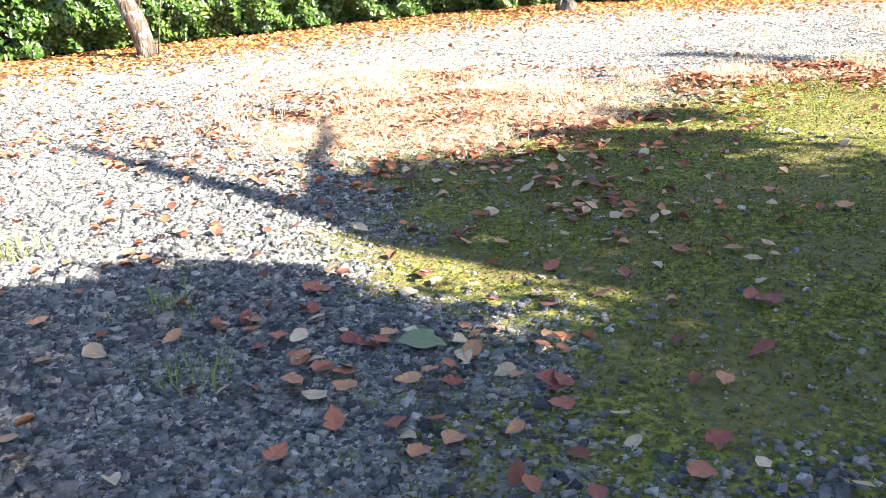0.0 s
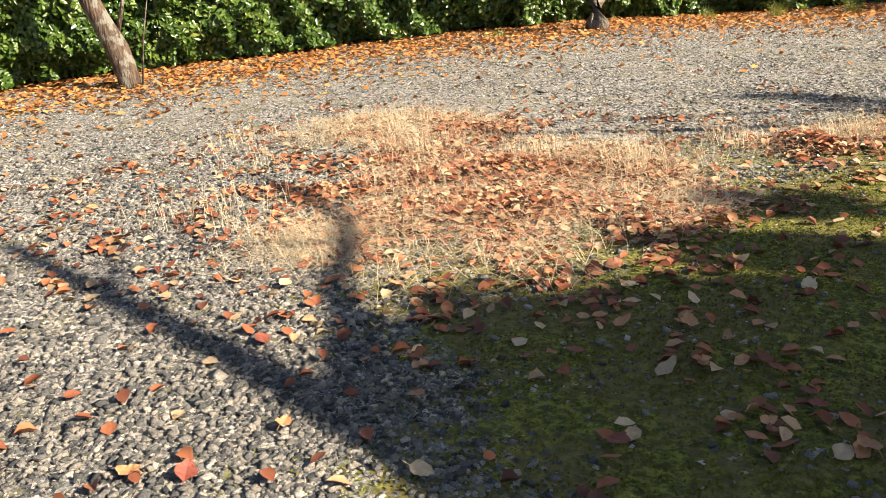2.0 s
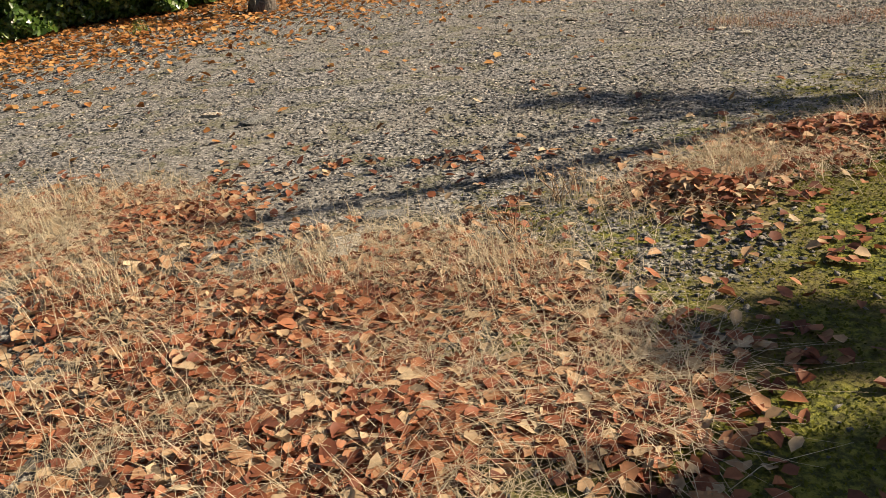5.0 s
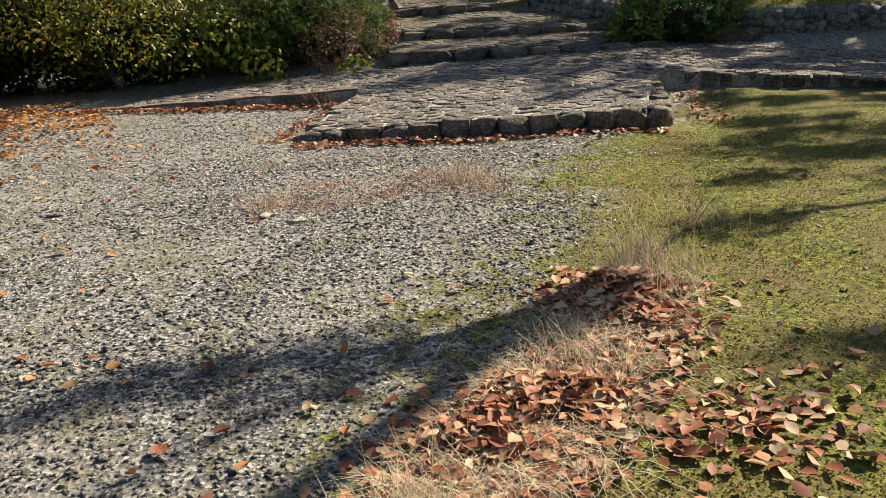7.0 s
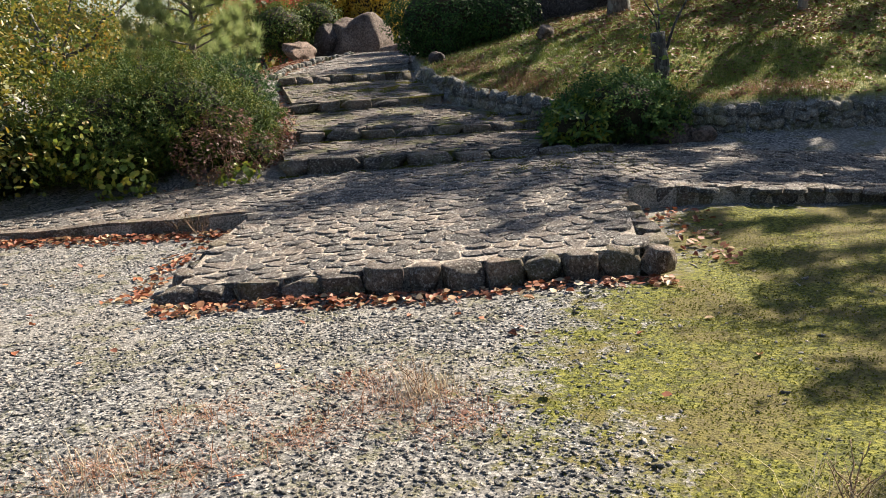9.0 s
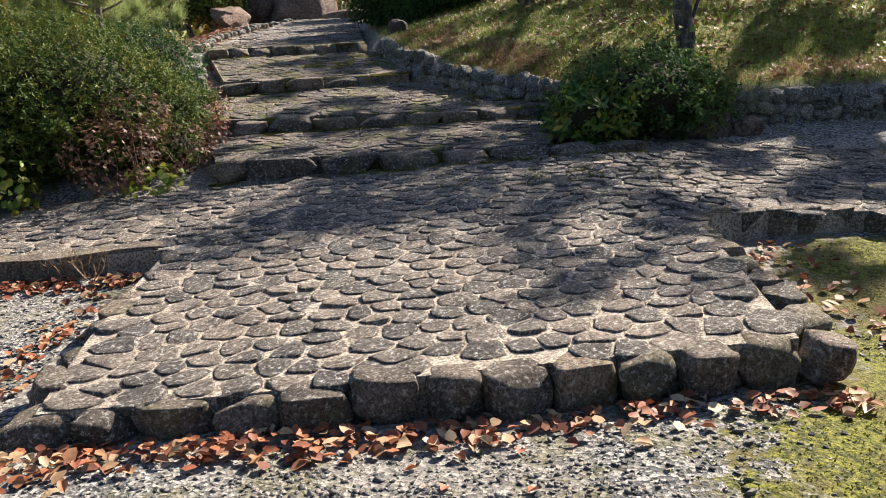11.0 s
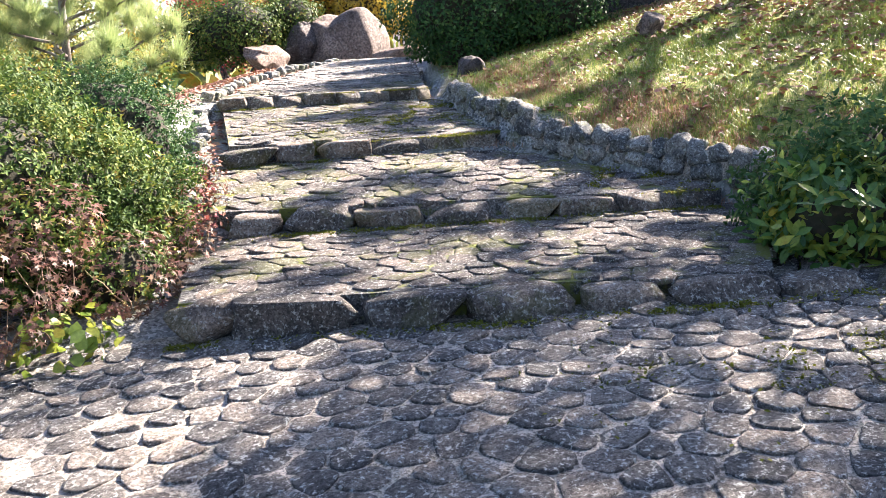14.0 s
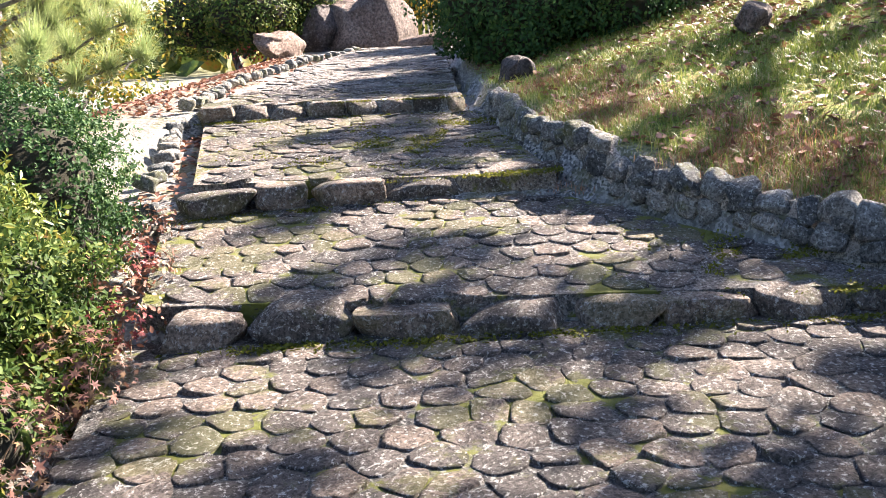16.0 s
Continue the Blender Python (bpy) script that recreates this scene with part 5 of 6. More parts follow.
def pine():
    x, y = to_xy(-4.5, 7.8)
    z = lz(-4.5, 7.8)
    holder = empty("pine_sapling", x, y, z, "young pine with soft pale needles", "tree")
    bm = bmesh.new()
    tube(bm, bent((0, 0, -0.05), (0.1, 0.1, 2.5), 0.1, 6, 0.4), [0.06 - 0.008 * i for i in range(7)], 7)
    roots, ends = [], []
    for k in range(34):
        a, h = k * 2.4, 0.4 + 2.0 * (k / 34)
        ln = 1.15 - 0.35 * k / 34
        tipp = (ln * math.cos(a), ln * math.sin(a), h + 0.35)
        pts = bent((0.03, 0.03, h), tipp, 0.12, 4, k * 0.7)
        tube(bm, pts, [0.02, 0.017, 0.013, 0.01, 0.006], 5)
        for p in pts[2:]:
            roots += [tuple(p)] * 420
    part("trunk", bm, BARK, holder)
    r = np.array(roots) + rng.normal(size=(len(roots), 3)) * 0.03
    d = sphere_points(len(r)) + np.array([0, 0, 0.5])
    ln = rng.uniform(0.12, 0.22, len(r))[:, None]
    side = np.cross(d, [0.3, 0.2, 1.0])
    side = side / np.linalg.norm(side, axis=1, keepdims=True) * 0.003
    v = np.stack([r - side, r + side, r + d * ln + side * 0.3, r + d * ln - side * 0.3], 1).reshape(-1, 3)
    mesh_part("needles", quick_mesh("needles", v, np.arange(len(v)).reshape(-1, 4)), PINE_LEAF, holder)


pine()


def fence():
    holder = empty("picket_fence", *to_xy(0, 27), 1.4, "tall white picket fence behind the bushes", "fence")
    o = Vector((*to_xy(0, 27), 1.4))
    bm = bmesh.new()
    a = Vector((*to_xy(-2.2, 27.0), 1.3)) - o
    b = Vector((*to_xy(5.5, 26.2), 1.3)) - o
    me = None
    for z in (0.6, 2.2):
        tube(bm, [a + Vector((0, 0, z)), b + Vector((0, 0, z))], [0.03, 0.03], 6)
    part("rail", bm, FENCE_WHITE, holder, shade=False)
    bm = bmesh.new()
    bmesh.ops.create_cube(bm, size=1, matrix=Matrix.Diagonal((0.055, 0.03, 2.9, 1)))
    bmesh.ops.bevel(bm, geom=bm.edges[:], offset=0.006, segments=1, affect="EDGES")
    me = bpy.data.meshes.new("picket")
    bm.to_mesh(me)
    bm.free()
    me.materials.append(FENCE_WHITE)
    n = 52
    for i in range(n):
        ob = new("picket", me)
        ob.parent = holder
        ob.matrix_local = Matrix.Translation(a.lerp(b, i / (n - 1)) + Vector((0, 0, 1.45))) @ Matrix.Rotation(-0.74, 4, "Z")


fence()


def far_woods():
    n = 9000
    an = rng.uniform(0, 2 * np.pi, n)
    r = rng.uniform(48, 62, n)
    h = rng.uniform(0, 1, n) ** 0.8 * (6 + 2.5 * np.sin(an * 9) + 1.5 * np.sin(an * 23))
    p = np.stack([4 + r * np.cos(an), 8 + r * np.sin(an), h], 1)
    nr = np.stack([-np.cos(an), -np.sin(an), np.full(n, 0.4)], 1) + rng.normal(size=(n, 3)) * 0.4
    tagged(mesh_part("far_woods", leaf_mesh("far_woods", p, nr, 1.5, 1.0, 0.2, 0.1), MIXED_LEAF), "distant belt of autumn woods", "woods", kind="stuff")


far_woods()

# ---- loose ground cover ----
def scatter(n, x0, x1, y0, y1, weight):
    """Places drawn where weight(x, y) in 0..1 is high."""
    xs, ys, got = [], [], 0
    for _ in range(14):
        x, y = rng.uniform(x0, x1, n * 4), rng.uniform(y0, y1, n * 4)
        keep = rng.uniform(0, 1, n * 4) < weight(x, y)
        xs.append(x[keep]), ys.append(y[keep])
        got += int(keep.sum())
        if got >= n:
            break
    return np.concatenate(xs)[:n], np.concatenate(ys)[:n]


def on_paving(x, y):
    u, v = to_uv(x, y)
    return ((u > -2.35) & (u < 1.75) & (v > -1.62)) | ((v > 0.62 + 0.08 * (u - 1.6)) & (u > 1.5)) | ((v > 0.98) & (u > -6.5))


WALK_X, WALK_Y = np.array([2.6, 1.5, 0.8, 0.0, 0.1, 0.9, 2.2, 3.2]), np.array([-4.3, -3.1, -2.1, -0.6, 1.3, 3.1, 5.8, 7.3])


def walk_distance(x, y):
    d = np.full(np.shape(x), 1e9)
    for k in range(len(WALK_X) - 1):
        dx, dy = WALK_X[k + 1] - WALK_X[k], WALK_Y[k + 1] - WALK_Y[k]
        q = np.clip(((x - WALK_X[k]) * dx + (y - WALK_Y[k]) * dy) / (dx * dx + dy * dy), 0, 1)
        d = np.minimum(d, np.hypot(x - WALK_X[k] - q * dx, y - WALK_Y[k] - q * dy))
    return d


def gravel_weight(x, y):
    w = (1 - 0.96 * smooth(0.25, 0.85, moss_mask(x, y) + 0.15 * wave(x, y, 5))) * np.where(on_paving(x, y), 0, 1)
    w = w * (1 - 0.75 * np.clip(straw_mask(x, y), 0, 1)) * (0.55 + 0.45 * smooth(-0.6, 0.5, wave(x, y, 2.3) + 0.5 * wave(x, y, 6.1)))
    return w * np.clip(1.7 / (0.8 + walk_distance(x, y)), 0.1, 1) * (1 - 0.35 * smooth(1.0, 3.0, y))


def build_gravel():
    x, y = scatter(150000, -8.5, 6.5, -4.5, 13.5, gravel_weight)
    k = len(x)
    s = 0.82 * (0.0065 + 0.016 * rng.uniform(0, 1, k) ** 2.4 + 0.0006 * walk_distance(x, y)) * (1 + 0.12 * (1 - smooth(-2.2, -0.5, y)))
    s = s * (1 - 0.14 * smooth(1.0, 3.0, y))
    big = rng.uniform(0, 1, k) < 0.02
    s = np.where(big, s * 1.7, s)
    cube = np.array([[-1, -1, -1], [1, -1, -1], [1, 1, -1], [-1, 1, -1], [-1, -1, 1], [1, -1, 1], [1, 1, 1], [-1, 1, 1]], float)
    v = cube[None] * rng.uniform(0.45, 1.15, (k, 8, 3)) * np.stack([np.ones(k), rng.uniform(0.55, 0.9, k), rng.uniform(0.28, 0.6, k) * (1 - 0.4 * smooth(1.0, 3.0, y))], 1)[:, None, :]
    a = rng.uniform(0, 2 * np.pi, k)
    t = rng.normal(0, 0.25, (k, 2))
    v[:, :, 2] += v[:, :, 0] * t[:, :1] + v[:, :, 1] * t[:, 1:]
    c, sn = np.cos(a)[:, None], np.sin(a)[:, None]
    v = np.stack([v[:, :, 0] * c - v[:, :, 1] * sn, v[:, :, 0] * sn + v[:, :, 1] * c, v[:, :, 2]], -1) * s[:, None, None]
    v += np.stack([x, y, land_z(x, y) + s * 0.16], -1)[:, None, :]
    f = np.array([[0, 3, 2, 1], [4, 5, 6, 7], [0, 1, 5, 4], [1, 2, 6, 5], [2, 3, 7, 6], [3, 0, 4, 7]])
    f = (np.arange(k)[:, None, None] * 8 + f[None]).reshape(-1, 4)
    tagged(mesh_part("gravel", quick_mesh("gravel", v.reshape(-1, 3), f), PEBBLE, shade=False), "loose crushed grey gravel", "gravel", kind="stuff")


def build_chips():
    """Small stone chips between the stones where one sets out."""
    x, y = scatter(60000, -2.6, 3.4, -3.6, 0.4, lambda x, y: gravel_weight(x, y) * np.clip(1.4 - 0.35 * (y + 3.2), 0.25, 1))
    k = len(x)
    s = 0.004 + 0.008 * rng.uniform(0, 1, k) ** 1.8
    corner = np.array([[-1, -1, -0.4], [1, -1, -0.4], [1, 1, -0.4], [-1, 1, -0.4], [0, 0, 0.5]], float)
    v = corner[None] * rng.uniform(0.5, 1.2, (k, 5, 3)) + rng.normal(0, 0.18, (k, 5, 3))
    a = rng.uniform(0, 2 * np.pi, k)
    c, sn = np.cos(a)[:, None], np.sin(a)[:, None]
    v = np.stack([v[:, :, 0] * c - v[:, :, 1] * sn, v[:, :, 0] * sn + v[:, :, 1] * c, v[:, :, 2]], -1) * s[:, None, None]
    v += np.stack([x, y, land_z(x, y) + s * 0.3], -1)[:, None, :]
    f = (np.arange(k)[:, None, None] * 5 + np.array([[0, 1, 4], [1, 2, 4], [2, 3, 4], [3, 0, 4]])[None]).reshape(-1, 3)
    tagged(mesh_part("gravel_chips", quick_mesh("gravel_chips", v.reshape(-1, 3), f), PEBBLE, shade=False), "fine grey stone chips between the gravel", "gravel", kind="stuff")


def hedge_gap(x, y):
    line = [(-15, -6), (-9.35, 3.9), (-8.4, 6.0), (-6.6, 8.2), (-4.6, 10.2), (-2.7, 13.3), (-0.9, 14.4), (0.6, 14.6)]
    d = np.full(np.shape(x), 1e9)
    for (x0, y0), (x1, y1) in zip(line, line[1:]):
        dx, dy = x1 - x0, y1 - y0
        q = np.clip(((x - x0) * dx + (y - y0) * dy) / (dx * dx + dy * dy), 0, 1)
        d = np.minimum(d, np.hypot(x - x0 - q * dx, y - y0 - q * dy))
    return d


def drift(x, y):
    """Leaf drifts among the dry grass."""
    a = np.exp(-(((x + 0.6) / np.where(x > -0.6, 0.95, 1.2)) ** 2 + ((y - 1.2) / 0.95) ** 2) ** 1.3)
    b = np.exp(-(((x + 2.1) / 0.75) ** 2 + ((y - 2.65) / 0.45) ** 2) * 1.5)
    return np.clip(np.maximum(a, b) * 1.25 + 0.12 * wave(x, y, 6), 0, 1)


def strip(x, y):
    s = (x - 0.4) * 0.83 + (y - 2.6) * 0.56
    d = np.abs(-(x - 0.4) * 0.56 + (y - 2.6) * 0.83 + 0.1 * np.sin(s * 4))
    a = np.exp(-(d / 0.27) ** 2) * smooth(0, 0.4, s) * (1 - smooth(2.7, 3.1, s)) * (0.45 + 0.55 * smooth(-0.4, 0.4, np.sin(s * 5.2 + 0.6)))
    b = np.exp(-(((x - 2.1) / 0.4) ** 2 + ((y - 3.0) / 0.25) ** 2)) * 0.3
    m = np.maximum(a, b)
    return np.clip(m + 0.3 * m * wave(x, y, 7), 0, 1)


def lay_leaves(name, label, n, box, weight, mat, length, width, lift=0.012, pile=0.03):
    x, y = scatter(n, *box, weight)
    k = len(x)
    w = weight(x, y)
    p = np.stack([x, y, land_z(x, y) + lift + pile * w * rng.uniform(0, 1, k)], 1)
    nr = np.stack([rng.normal(0, 0.27, k), rng.normal(0, 0.27, k), np.ones(k)], 1)
    tagged(mesh_part(name, leaf_mesh(name, p, nr, length, width, 0.32, 0.25), mat), label, "leaf litter", kind="stuff")


def build_litter():
    free = lambda x, y: np.where(on_paving(x, y), 0, 1)
    lay_leaves("leaf_drift", "drift of russet fallen leaves in dry grass", 10500, (-3.8, 1.6, -0.9, 3.6), lambda x, y: np.clip(drift(x, y) ** 1.2 * (0.55 + 0.5 * wave(x, y, 4.1)), 0.008, 1), LITTER, 0.062, 0.045, 0.012, 0.06)
    lay_leaves("leaf_drift", "strip of dull brown fallen leaves on moss", 2500, (0, 3.6, 1.5, 5), lambda x, y: strip(x, y) ** 1.2, LITTER, 0.066, 0.045, 0.012, 0.07)
    lay_leaves("hedge_litter", "golden fallen leaves along the hedge", 17000, (-12, 1.5, -2, 15), lambda x, y: np.clip(1.2 * np.exp(-(hedge_gap(x, y) / 1.9) ** 2) + 0.2 * np.exp(-(hedge_gap(x, y) / 3.6) ** 2), 0, 1) * free(x, y), LITTER_GOLD, 0.08, 0.06, 0.012, 0.03)
    lay_leaves("stray_leaves", "stray fallen leaves on the gravel", 1300, (-8, 5.5, -5, 13), lambda x, y: free(x, y) * np.clip(0.05 + 0.35 * np.exp(-(walk_distance(x, y + 0.8) / 3.5) ** 2) * (y < 4), 0, 1), LITTER, 0.062, 0.045)

    def foot(x, y):
        u, v = to_uv(x, y)
        a = np.exp(-((v + 1.72) / 0.12) ** 2) * (u > -2.2) * (u < 1.5) * (0.45 + 0.55 * smooth(-0.3, 0.4, wave(x, y, 5)) + 0.4 * (u < 0))
        b = np.exp(-((v - 0.84) / 0.13) ** 2) * (u > -6) * (u < -2.2)
        c = np.exp(-((u + 2.42) / 0.12) ** 2) * (v > -1.5) * (v < 0.9) * 0.35
        d = np.exp(-((u - 1.95) / 0.22) ** 2) * (v > -1.2) * (v < 0.6) * 0.18
        return np.clip(np.maximum(np.maximum(a, b), np.maximum(c, d)), 0, 1)
    lay_leaves("kerb_litter", "red-brown leaves caught along the stone edge", 1300, (0, 9, 6, 15), foot, LITTER, 0.068, 0.05, 0.012, 0.04)

    def beds(x, y):
        u, v = to_uv(x, y)
        a = 1.4 * np.exp(-(((u + 2.9) / 0.9) ** 2 + ((v - 2.8) / 0.25) ** 2))
        b = np.exp(-((u + 2.45 + 0.17 * (v - 4)) / 0.14) ** 2) * (v > 4) * (v < 9) * 0.7
        d = mound_distance(u, v)
        c = smooth(0.05, 0.3, d) * (0.32 + 0.6 * smooth(1.4, 4.0, d + 0.5 * wave(x, y, 1.3))) * (v < 16)
        e = np.exp(-(((u + 4.5) / 0.8) ** 2)) * (v > 9) * (v < 18) * 0.75
        return np.clip(np.maximum(np.maximum(a, b), np.maximum(c, e)), 0, 1)
    lay_leaves("bed_litter", "brown fallen leaves on the lawn and in the beds", 22000, (2, 22, 4, 26), beds, LITTER_DARK, 0.085, 0.055)


def build_straw():
    x, y = scatter(27000, -4.2, 4, -1.2, 5.2, lambda x, y: np.clip(straw_mask(x, y) * 1.1 - 0.1, 0, 1) * smooth(-0.5, 0.7, y - 0.35 * x) * (0.35 + 0.65 * smooth(-0.2, 0.5, wave(x, y, 4.3))))
    z = land_z(x, y)
    h = 0.05 + 0.1 * rng.uniform(0, 1, len(x)) ** 1.5
    tagged(mesh_part("dry_grass", blade_mesh("dry_grass", np.stack([x, y, z], 1), h, 0.0032, 2.9), STRAW), "matted dry straw-coloured grass", "grass", kind="stuff")
    tuft = []
    for cx, cy, n, r in ((-0.1, 1.95, 150, 0.28), (-0.75, 2.0, 170, 0.4), (-1.7, 1.9, 150, 0.35), (-2.3, 2.9, 150, 0.5), (-1.3, 1.2, 80, 0.4), (-2.6, 1.3, 40, 0.5), (0.25, 2.75, 60, 0.25), (1.0, 3.05, 110, 0.3), (1.9, 3.6, 120, 0.3),
                         (2.75, 4.25, 170, 0.3), (3.2, 6.72, 90, 0.25), (3.0, 4.5, 120, 0.25), (1.7, 6.85, 40, 0.25), (3.65, 4.8, 50, 0.25), (-2.0, 0.3, 80, 0.5), (-3.3, 2.0, 60, 0.4)):
        q = rng.normal(0, r * 0.5, (n, 2))
        tuft.append(np.stack([cx + q[:, 0], cy + q[:, 1]], 1))
        tuft.append(np.stack([cx + q[:, 1] * 0.7, cy - q[:, 0] * 0.9], 1))
    t = np.concatenate(tuft)
    z = land_z(t[:, 0], t[:, 1])
    h = 0.06 + 0.2 * rng.uniform(0, 1, len(t)) ** 1.5
    tagged(mesh_part("straw_tufts", blade_mesh("straw_tufts", np.stack([t[:, 0], t[:, 1], z], 1), h, 0.0034, 0.8), STRAW), "upright tufts of bleached dead grass", "grass", kind="stuff")


def build_moss():
    x, y = scatter(130000, -1, 9, -4.5, 9, lambda x, y: np.where(on_paving(x, y), 0, moss_mask(x, y) ** 1.9) * np.clip(1.7 / (0.5 + walk_distance(x, y)), 0.12, 1) * (0.6 + 0.4 * smooth(-0.5, 0.5, wave(x, y, 3.1) + 0.5 * wave(x, y, 8))))
    k = len(x)
    p = np.stack([x, y, land_z(x, y) + 0.002 + 0.007 * rng.uniform(0, 1, k)], 1)
    nr = rng.normal(size=(k, 3)) * 0.7 + np.array([0, 0, 0.9])
    tagged(mesh_part("moss", leaf_mesh("moss", p, nr, 0.014, 0.008, 0.3, 0.3), MOSS_TUFT), "low cushion of yellow-green moss", "moss", kind="stuff")
    x, y = scatter(120000, 4, 20, 4, 24, lambda x, y: turf_weight(x, y))
    h = 0.035 + 0.075 * rng.uniform(0, 1, len(x)) ** 2
    tagged(mesh_part("lawn_grass", blade_mesh("lawn_grass", np.stack([x, y, land_z(x, y) - 0.005], 1), h, 0.0075, 1.1), TURF), "short mossy autumn grass", "grass", kind="stuff")

    def red_weight(x, y):
        u, v = to_uv(x, y)
        d = mound_distance(u, v)
        return np.exp(-((d - 0.45) / 0.45) ** 2) * smooth(4.4, 5.0, v) * (1 - smooth(8.5, 9.5, v)) * smooth(-0.3, 0.3, wave(x, y, 3.3) + 0.2)
    x, y = scatter(15000, 8, 13, 10, 19, red_weight)
    h = 0.03 + 0.07 * rng.uniform(0, 1, len(x)) ** 2
    tagged(mesh_part("red_grass", blade_mesh("red_grass", np.stack([x, y, land_z(x, y)], 1), h, 0.005, 1.4), STRAW_RED), "reddish dead grass along the wall top", "grass", kind="stuff")


def build_path_moss():
    """Moss along the feet of the steps and in the joints of the treads."""
    def weight(x, y):
        u, v = to_uv(x, y)
        w = 0 * u
        for (ua, va, ub, vb) in ((-2.2, 3.09, 1.9, 2.97), (-2.25, 4.69, 1.22, 4.83), (-2.68, 6.22, -0.2, 6.69), (-3.35, 8.92, -0.85, 9.12)):
            d = v - (va + (vb - va) * (u - ua) / (ub - ua))
            w = np.maximum(w, np.exp(-((d + 0.045) / 0.05) ** 2) * (u > ua) * (u < ub) * (d < 0.02) * (0.15 + 0.85 * smooth(-0.2, 0.5, wave(x, y, 4.7))))
        spots = np.exp(-(((u - 0.75) / 0.5) ** 2 + ((v - 5.25) / 0.3) ** 2)) * 0.6 + np.exp(-(((u + 1.0) / 0.6) ** 2 + ((v - 8.2) / 0.5) ** 2)) * 0.5
        spots = spots + np.exp(-(((u - 1.0) / 1.0) ** 2 + ((v - 2.2) / 0.5) ** 2)) * 0.15 + np.exp(-(((u + 1.6) / 0.7) ** 2 + ((v - 7.4) / 0.6) ** 2)) * 0.25
        return np.clip(np.maximum(w, spots * smooth(0.1, 0.5, wave(x, y, 6.3) + 0.5 * wave(x, y, 15))), 0, 1)
    x, y = scatter(16000, 3, 13, 9, 19, weight)
    u, v = to_uv(x, y)
    k = len(x)
    p = np.stack([x, y, path_z(u, v) + 0.001 + 0.01 * rng.uniform(0, 1, k)], 1)
    nr = rng.normal(size=(k, 3)) * 0.6 + np.array([0, 0, 0.9])
    tagged(mesh_part("moss", leaf_mesh("moss", p, nr, 0.022, 0.013, 0.3, 0.3), MOSS_TUFT), "yellow-green moss in the joints of the steps", "moss", kind="stuff")


def turf_weight(x, y):
    u, v = to_uv(x, y)
    d = mound_distance(u, v)
    return smooth(0.02, 0.25, d) * (1 - 0.9 * smooth(5.0, 7.5, d)) * np.clip(2.2 / np.hypot(x - 10.3, y - 13.2), 0.12, 1) * (0.3 + 0.7 * smooth(-0.5, 0.4, wave(x, y, 2.4) + 0.5 * wave(x, y, 7)))


build_gravel()
build_chips()
build_litter()
build_straw()
build_moss()
build_path_moss()


def whole_leaf(length, width, seed):
    """A leaf blade with a wavy edge, a folded midrib and a stalk."""
    r = random.Random(seed * 7 + 3)
    bend, fold, twist = r.uniform(-0.25, 0.5), r.uniform(0.15, 0.5), r.uniform(-0.5, 0.5)
    verts, n = [], 9
    for i in range(n + 1):
        q = i / n
        w = width * 0.5 * math.sin(math.pi * min(0.985, q ** 0.8 + 0.015)) ** 0.75
        for side in (-1, -0.5, 0, 0.5, 1):
            ww = w * (1 + 0.14 * r.uniform(-1, 1) * (abs(side) == 1))
            z = fold * abs(side) * ww * 0.7 + bend * length * (q - 0.5) ** 2 * 1.6 + 0.05 * width * r.uniform(-1, 1) * abs(side) + twist * side * ww * (q - 0.5)
            verts.append(((q - 0.5) * length + 0.06 * length * r.uniform(-1, 1) * (abs(side) == 1) * (0 < i < n), side * ww, z))
    faces = [(i * 5 + j, (i + 1) * 5 + j, (i + 1) * 5 + j + 1, i * 5 + j + 1) for i in range(n) for j in range(4)]
    b = len(verts)
    verts += [(-0.5 * length, -0.001, 0.004 + bend * length * 0.4), (-0.5 * length, 0.001, 0.004 + bend * length * 0.4), (-0.8 * length, 0.003, 0.002), (-0.8 * length, 0.001, 0.002)]
    faces.append((b, b + 1, b + 2, b + 3))
    me = bpy.data.meshes.new("fallen_leaf")
    me.from_pydata(verts, [], faces)
    return me


def single_leaves():
    """The leaves lying nearest to the line walked, one by one."""
    shapes = []
    for k in range(6):
        me = whole_leaf(0.08, 0.056, k)
        me.materials.append(SINGLE[k % 3])
        shapes.append(me)
    placed = 0
    while placed < 180:
        k = random.randrange(len(WALK_X) - 1)
        q = random.random()
        x = WALK_X[k] + (WALK_X[k + 1] - WALK_X[k]) * q + random.gauss(0, 1.0)
        y = WALK_Y[k] + (WALK_Y[k + 1] - WALK_Y[k]) * q + random.gauss(0.6, 0.9)
        if on_paving(np.float64(x), np.float64(y)) or (y > 3.5 and random.random() < 0.75):
            continue
        place_leaf(x, y, shapes)
        placed += 1
    for _ in range(48):
        place_leaf(random.gauss(1.3, 0.42), random.gauss(-2.4, 0.3), shapes)


def place_leaf(x, y, shapes):
    m = random.randrange(6)
    ob = new("fallen_leaf", shapes[m])
    s = random.uniform(0.65, 1.15)
    ob.matrix_world = Matrix.LocRotScale((x, y, float(land_z(x, y)) + 0.022), Euler((random.gauss(0, 0.25), random.gauss(0, 0.25), random.uniform(0, 6.3))), (s, s, s))
    tagged(ob, ("curled orange-brown fallen leaf on the ground", "faded buff fallen leaf on the ground", "dark red fallen leaf on the ground")[m % 3], "leaf", "fallen leaves")


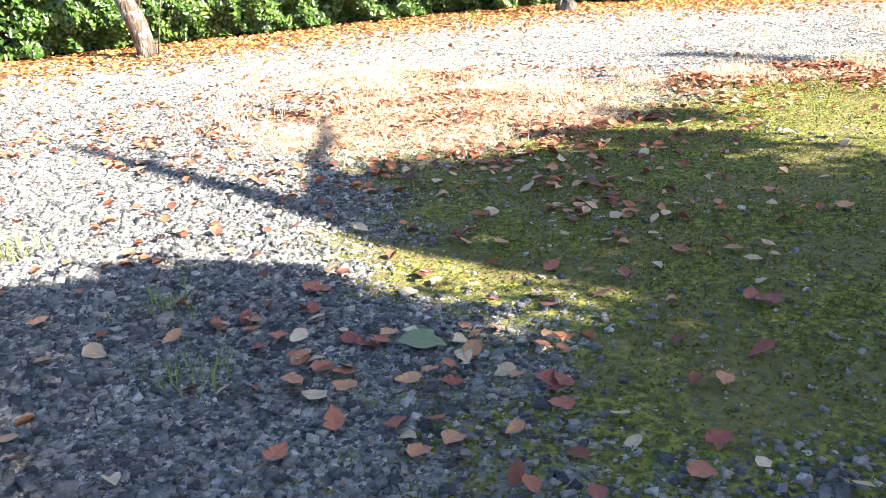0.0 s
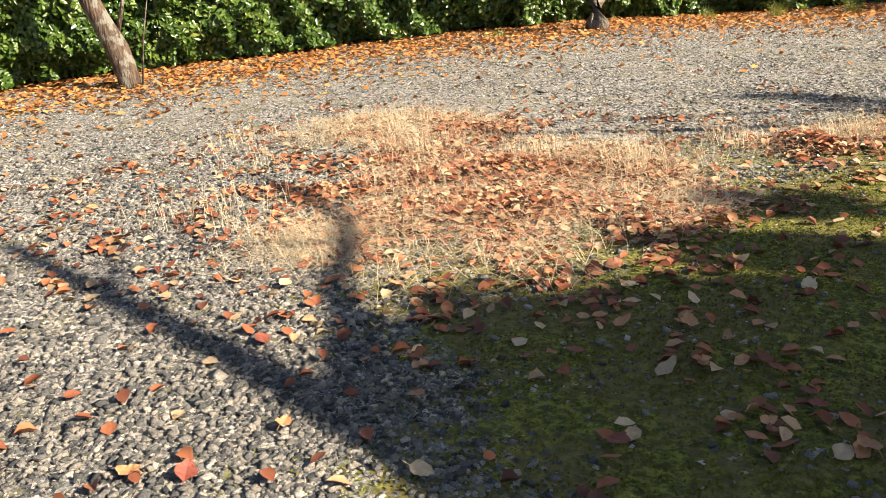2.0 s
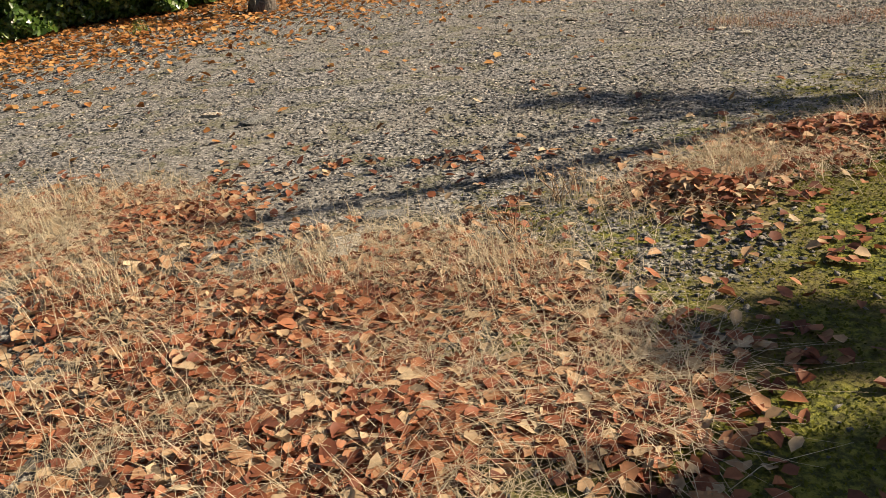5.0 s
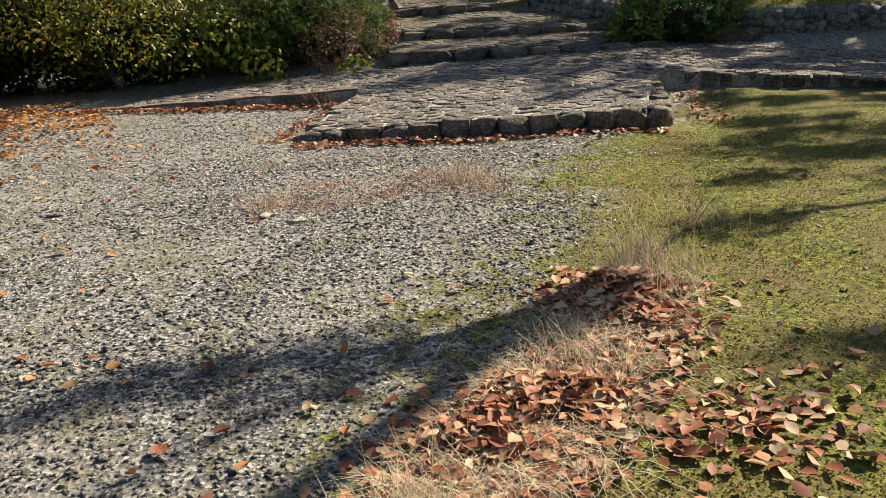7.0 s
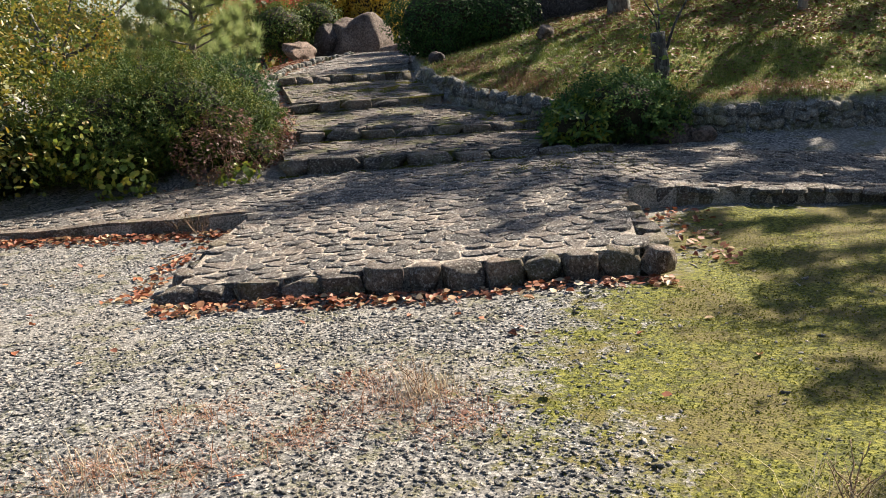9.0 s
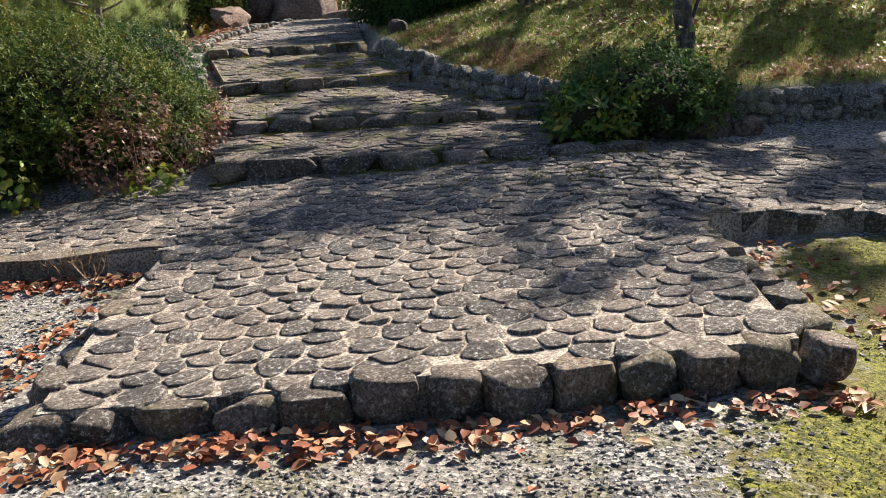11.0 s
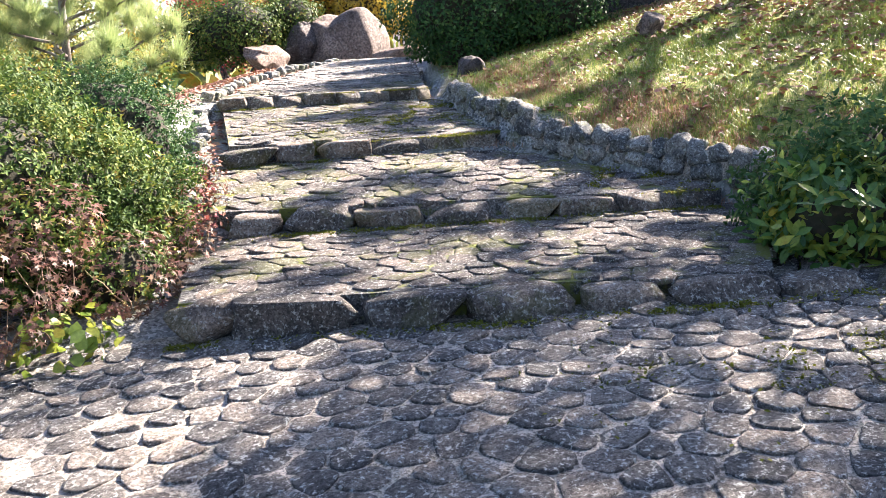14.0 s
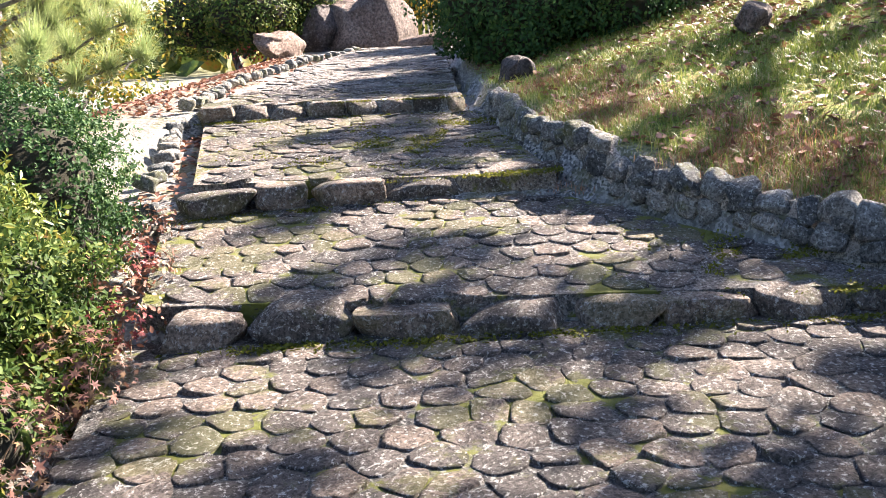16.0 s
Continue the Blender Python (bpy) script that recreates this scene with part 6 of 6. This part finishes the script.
def single_mat(name, a, b):
    m, nodes, links, p = material(name)
    n = noise_node(nodes, links, 70, 6, 0.75)
    oi = nodes.new("ShaderNodeObjectInfo")
    r = ramp_node(nodes, ((0, a), (1, b)))
    links.new(oi.outputs["Random"], r.inputs[0])
    links.new(mix_col(nodes, links, 0.5, r.outputs[0], ramp_of(nodes, links, n, ((0.3, (0.5, 0.45, 0.4)), (0.7, (1.1, 1.1, 1.1)))), "MULTIPLY"), p.inputs["Base Color"])
    p.inputs["Roughness"].default_value = 0.65
    return m


SINGLE = [single_mat("leaf_orange", (0.28, 0.11, 0.055), (0.46, 0.25, 0.12)), single_mat("leaf_buff", (0.36, 0.26, 0.16), (0.54, 0.43, 0.29)), single_mat("leaf_red", (0.20, 0.05, 0.035), (0.34, 0.12, 0.06))]
single_leaves()

green = whole_leaf(0.15, 0.115, 12)
green.materials.append(single_mat("leaf_green", (0.13, 0.17, 0.08), (0.17, 0.21, 0.10)))
ob = new("fallen_leaf", green)
ob.matrix_world = pose(1.24, -2.28, float(land_z(1.24, -2.28)) + 0.03, 8, 5, 20)
tagged(ob, "large dull green fallen leaf on gravel", "leaf", "fallen leaves")


def weed(name, label, x, y, z, height, seed, mat, shoots=7):
    """A dead or living weed of thin forked stems."""
    holder = empty(name, x, y, z, label, "weed")
    for k in range(shoots):
        bm = bmesh.new()
        a = k * 2.4 + seed
        tip = (math.cos(a) * height * 0.5, math.sin(a) * height * 0.5, height * random.uniform(0.5, 1.0))
        pts = bent((0, 0, -0.02), tip, height * 0.2, 5, seed + k)
        tube(bm, pts, [0.004, 0.0035, 0.003, 0.0025, 0.002, 0.001], 4)
        for q in (2, 3, 4):
            b = Vector(pts[q])
            tube(bm, [b, b + Vector((random.uniform(-1, 1), random.uniform(-1, 1), random.uniform(0.2, 1))) * height * 0.2], [0.002, 0.0008], 4)
        part("stem", bm, mat, holder)


for k, (wx, wy, on) in enumerate(((3.95, 11.75, 0), (3.85, 11.95, 0), (4.35, 8.75, 0), (5.1, 8.0, 0), (3.2, 6.75, 0), (0.15, 2.75, 0), (-0.05, 2.3, 0), (3.7, 4.85, 0), (2.95, 4.4, 0))):
    weed("dry_weed", "dead brown weed with thin forked stems", wx, wy, float(land_z(wx, wy)), 0.3 if k < 2 else 0.22, k * 1.9, STEM)


def tuft_thing(x, y, n, h, label):
    q = rng.normal(0, 0.07, (n, 2))
    me = blade_mesh("grass_tuft", np.stack([q[:, 0], q[:, 1], np.zeros(n)], 1), h * rng.uniform(0.5, 1.1, n), 0.006, 0.9)
    ob = mesh_part("grass_tuft", me, TURF)
    ob.location = (x, y, float(land_z(x, y)) - 0.01)
    tagged(ob, label, "grass", "grass tufts")


for tx, ty, tn, th in ((-1.3, 13.2, 160, 0.35), (-2.3, 12.6, 120, 0.28), (-0.2, 13.9, 150, 0.35), (0.75, -2.75, 60, 0.1), (0.25, -2.4, 60, 0.1), (-0.9, -2.2, 60, 0.12), (-4.5, 8.9, 80, 0.2)):
    tuft_thing(tx, ty, tn, th, "small tuft of green grass in gravel")

def red_tuft(x, y):
    q = rng.normal(0, 0.1, (150, 2))
    ob = mesh_part("dry_grass_patch", blade_mesh("dry_grass_patch", np.stack([q[:, 0] * 1.5, q[:, 1], np.zeros(150)], 1), 0.06 * rng.uniform(0.5, 1.6, 150), 0.004, 2.2), STRAW_RED)
    ob.location = (x, y, float(land_z(x, y)))
    tagged(ob, "flattened patch of reddish dead grass in gravel", "grass", kind="stuff")


for tx, ty in ((3.05, 6.66), (3.11, 6.33), (1.73, 6.91), (2.55, 6.66), (2.31, 7.18), (3.07, 7.06), (2.02, 6.65)):
    red_tuft(tx, ty)

# tall trees at the back of the lawn: their broken canopy dapples the lawn and the steps
def wood_tree(base, height, seed, shade):
    """A tall tree whose leaf clumps hang over the given shaded spots."""
    wx, wy = base
    wz = float(land_z(wx, wy))
    top = Vector((wx + 0.2, wy, wz + height * 0.75))
    limbs = [(trunk_pts((wx, wy, wz - 0.1), tuple(top), 0.3, 7, seed), 0.15, 0.08)]
    clumps = []
    for k, (sx, sy, size, leaves) in enumerate(shade):
        c = over(sx, sy, height + 0.5 * math.sin(k * 2.1 + seed))
        clumps.append((c, (size, size * 0.8, size * 0.45), leaves))
        if k % 3 == 0:
            limbs.append((bent(tuple(top - Vector((0, 0, 0.2 * (k % 5)))), c, 0.4, 5, k + seed), 0.05, 0.012))
    tree("wood_tree", "tall evergreen tree at the back of the lawn", (wx, wy, wz), limbs, clumps, BARK, SHADE_LEAF, 0.12, 0.075)


def shade_spots(u0, u1, v0, v1, step, keep, seed, size=(0.35, 0.6), leaves=230):
    r = random.Random(seed)
    out = []
    for i in range(int((u1 - u0) / step)):
        for j in range(int((v1 - v0) / step)):
            if r.random() < keep:
                q = r.uniform(*size)
                x, y = to_xy(u0 + (i + r.random()) * step, v0 + (j + r.random()) * step)
                out.append((x, y, q, int(leaves * q * q / 0.2 * (1.7 if q > 0.4 else 1.0))))
    return out


wood_tree((21.0, 7.0), 7.0, 1.1, shade_spots(-2.6, 0.2, 3.2, 6.6, 0.5, 0.66, 3, (0.22, 0.36)) + shade_spots(0.2, 2.6, 2.8, 4.9, 0.5, 0.82, 4, (0.25, 0.4)) + shade_spots(0.1, 1.6, -0.8, 1.5, 0.42, 0.8, 6, (0.25, 0.4), 120))
wood_tree((24.0, 20.5), 7.5, 2.3, shade_spots(-3.4, -0.2, 6.6, 12.5, 0.55, 0.7, 5, (0.24, 0.42)))
wood_tree((26.5, 8.0), 7.5, 3.7, shade_spots(-0.2, 3.0, 5.0, 9.5, 0.6, 0.28, 7, (0.2, 0.36)) + shade_spots(3.0, 10.0, 4.2, 9.5, 0.7, 0.68, 8, (0.3, 0.5)))
wood_tree((26.0, 21.5), 8.0, 4.9, shade_spots(-0.2, 10.5, 9.5, 14.5, 0.95, 0.8, 9, (0.45, 0.7)))
wood_tree((22.0, 5.0), 6.5, 6.1, shade_spots(2.2, 9.5, 1.2, 4.2, 0.55, 0.9, 12, (0.3, 0.5)) + shade_spots(2.2, 9.0, -3.4, 1.2, 0.6, 0.72, 14, (0.25, 0.45)))
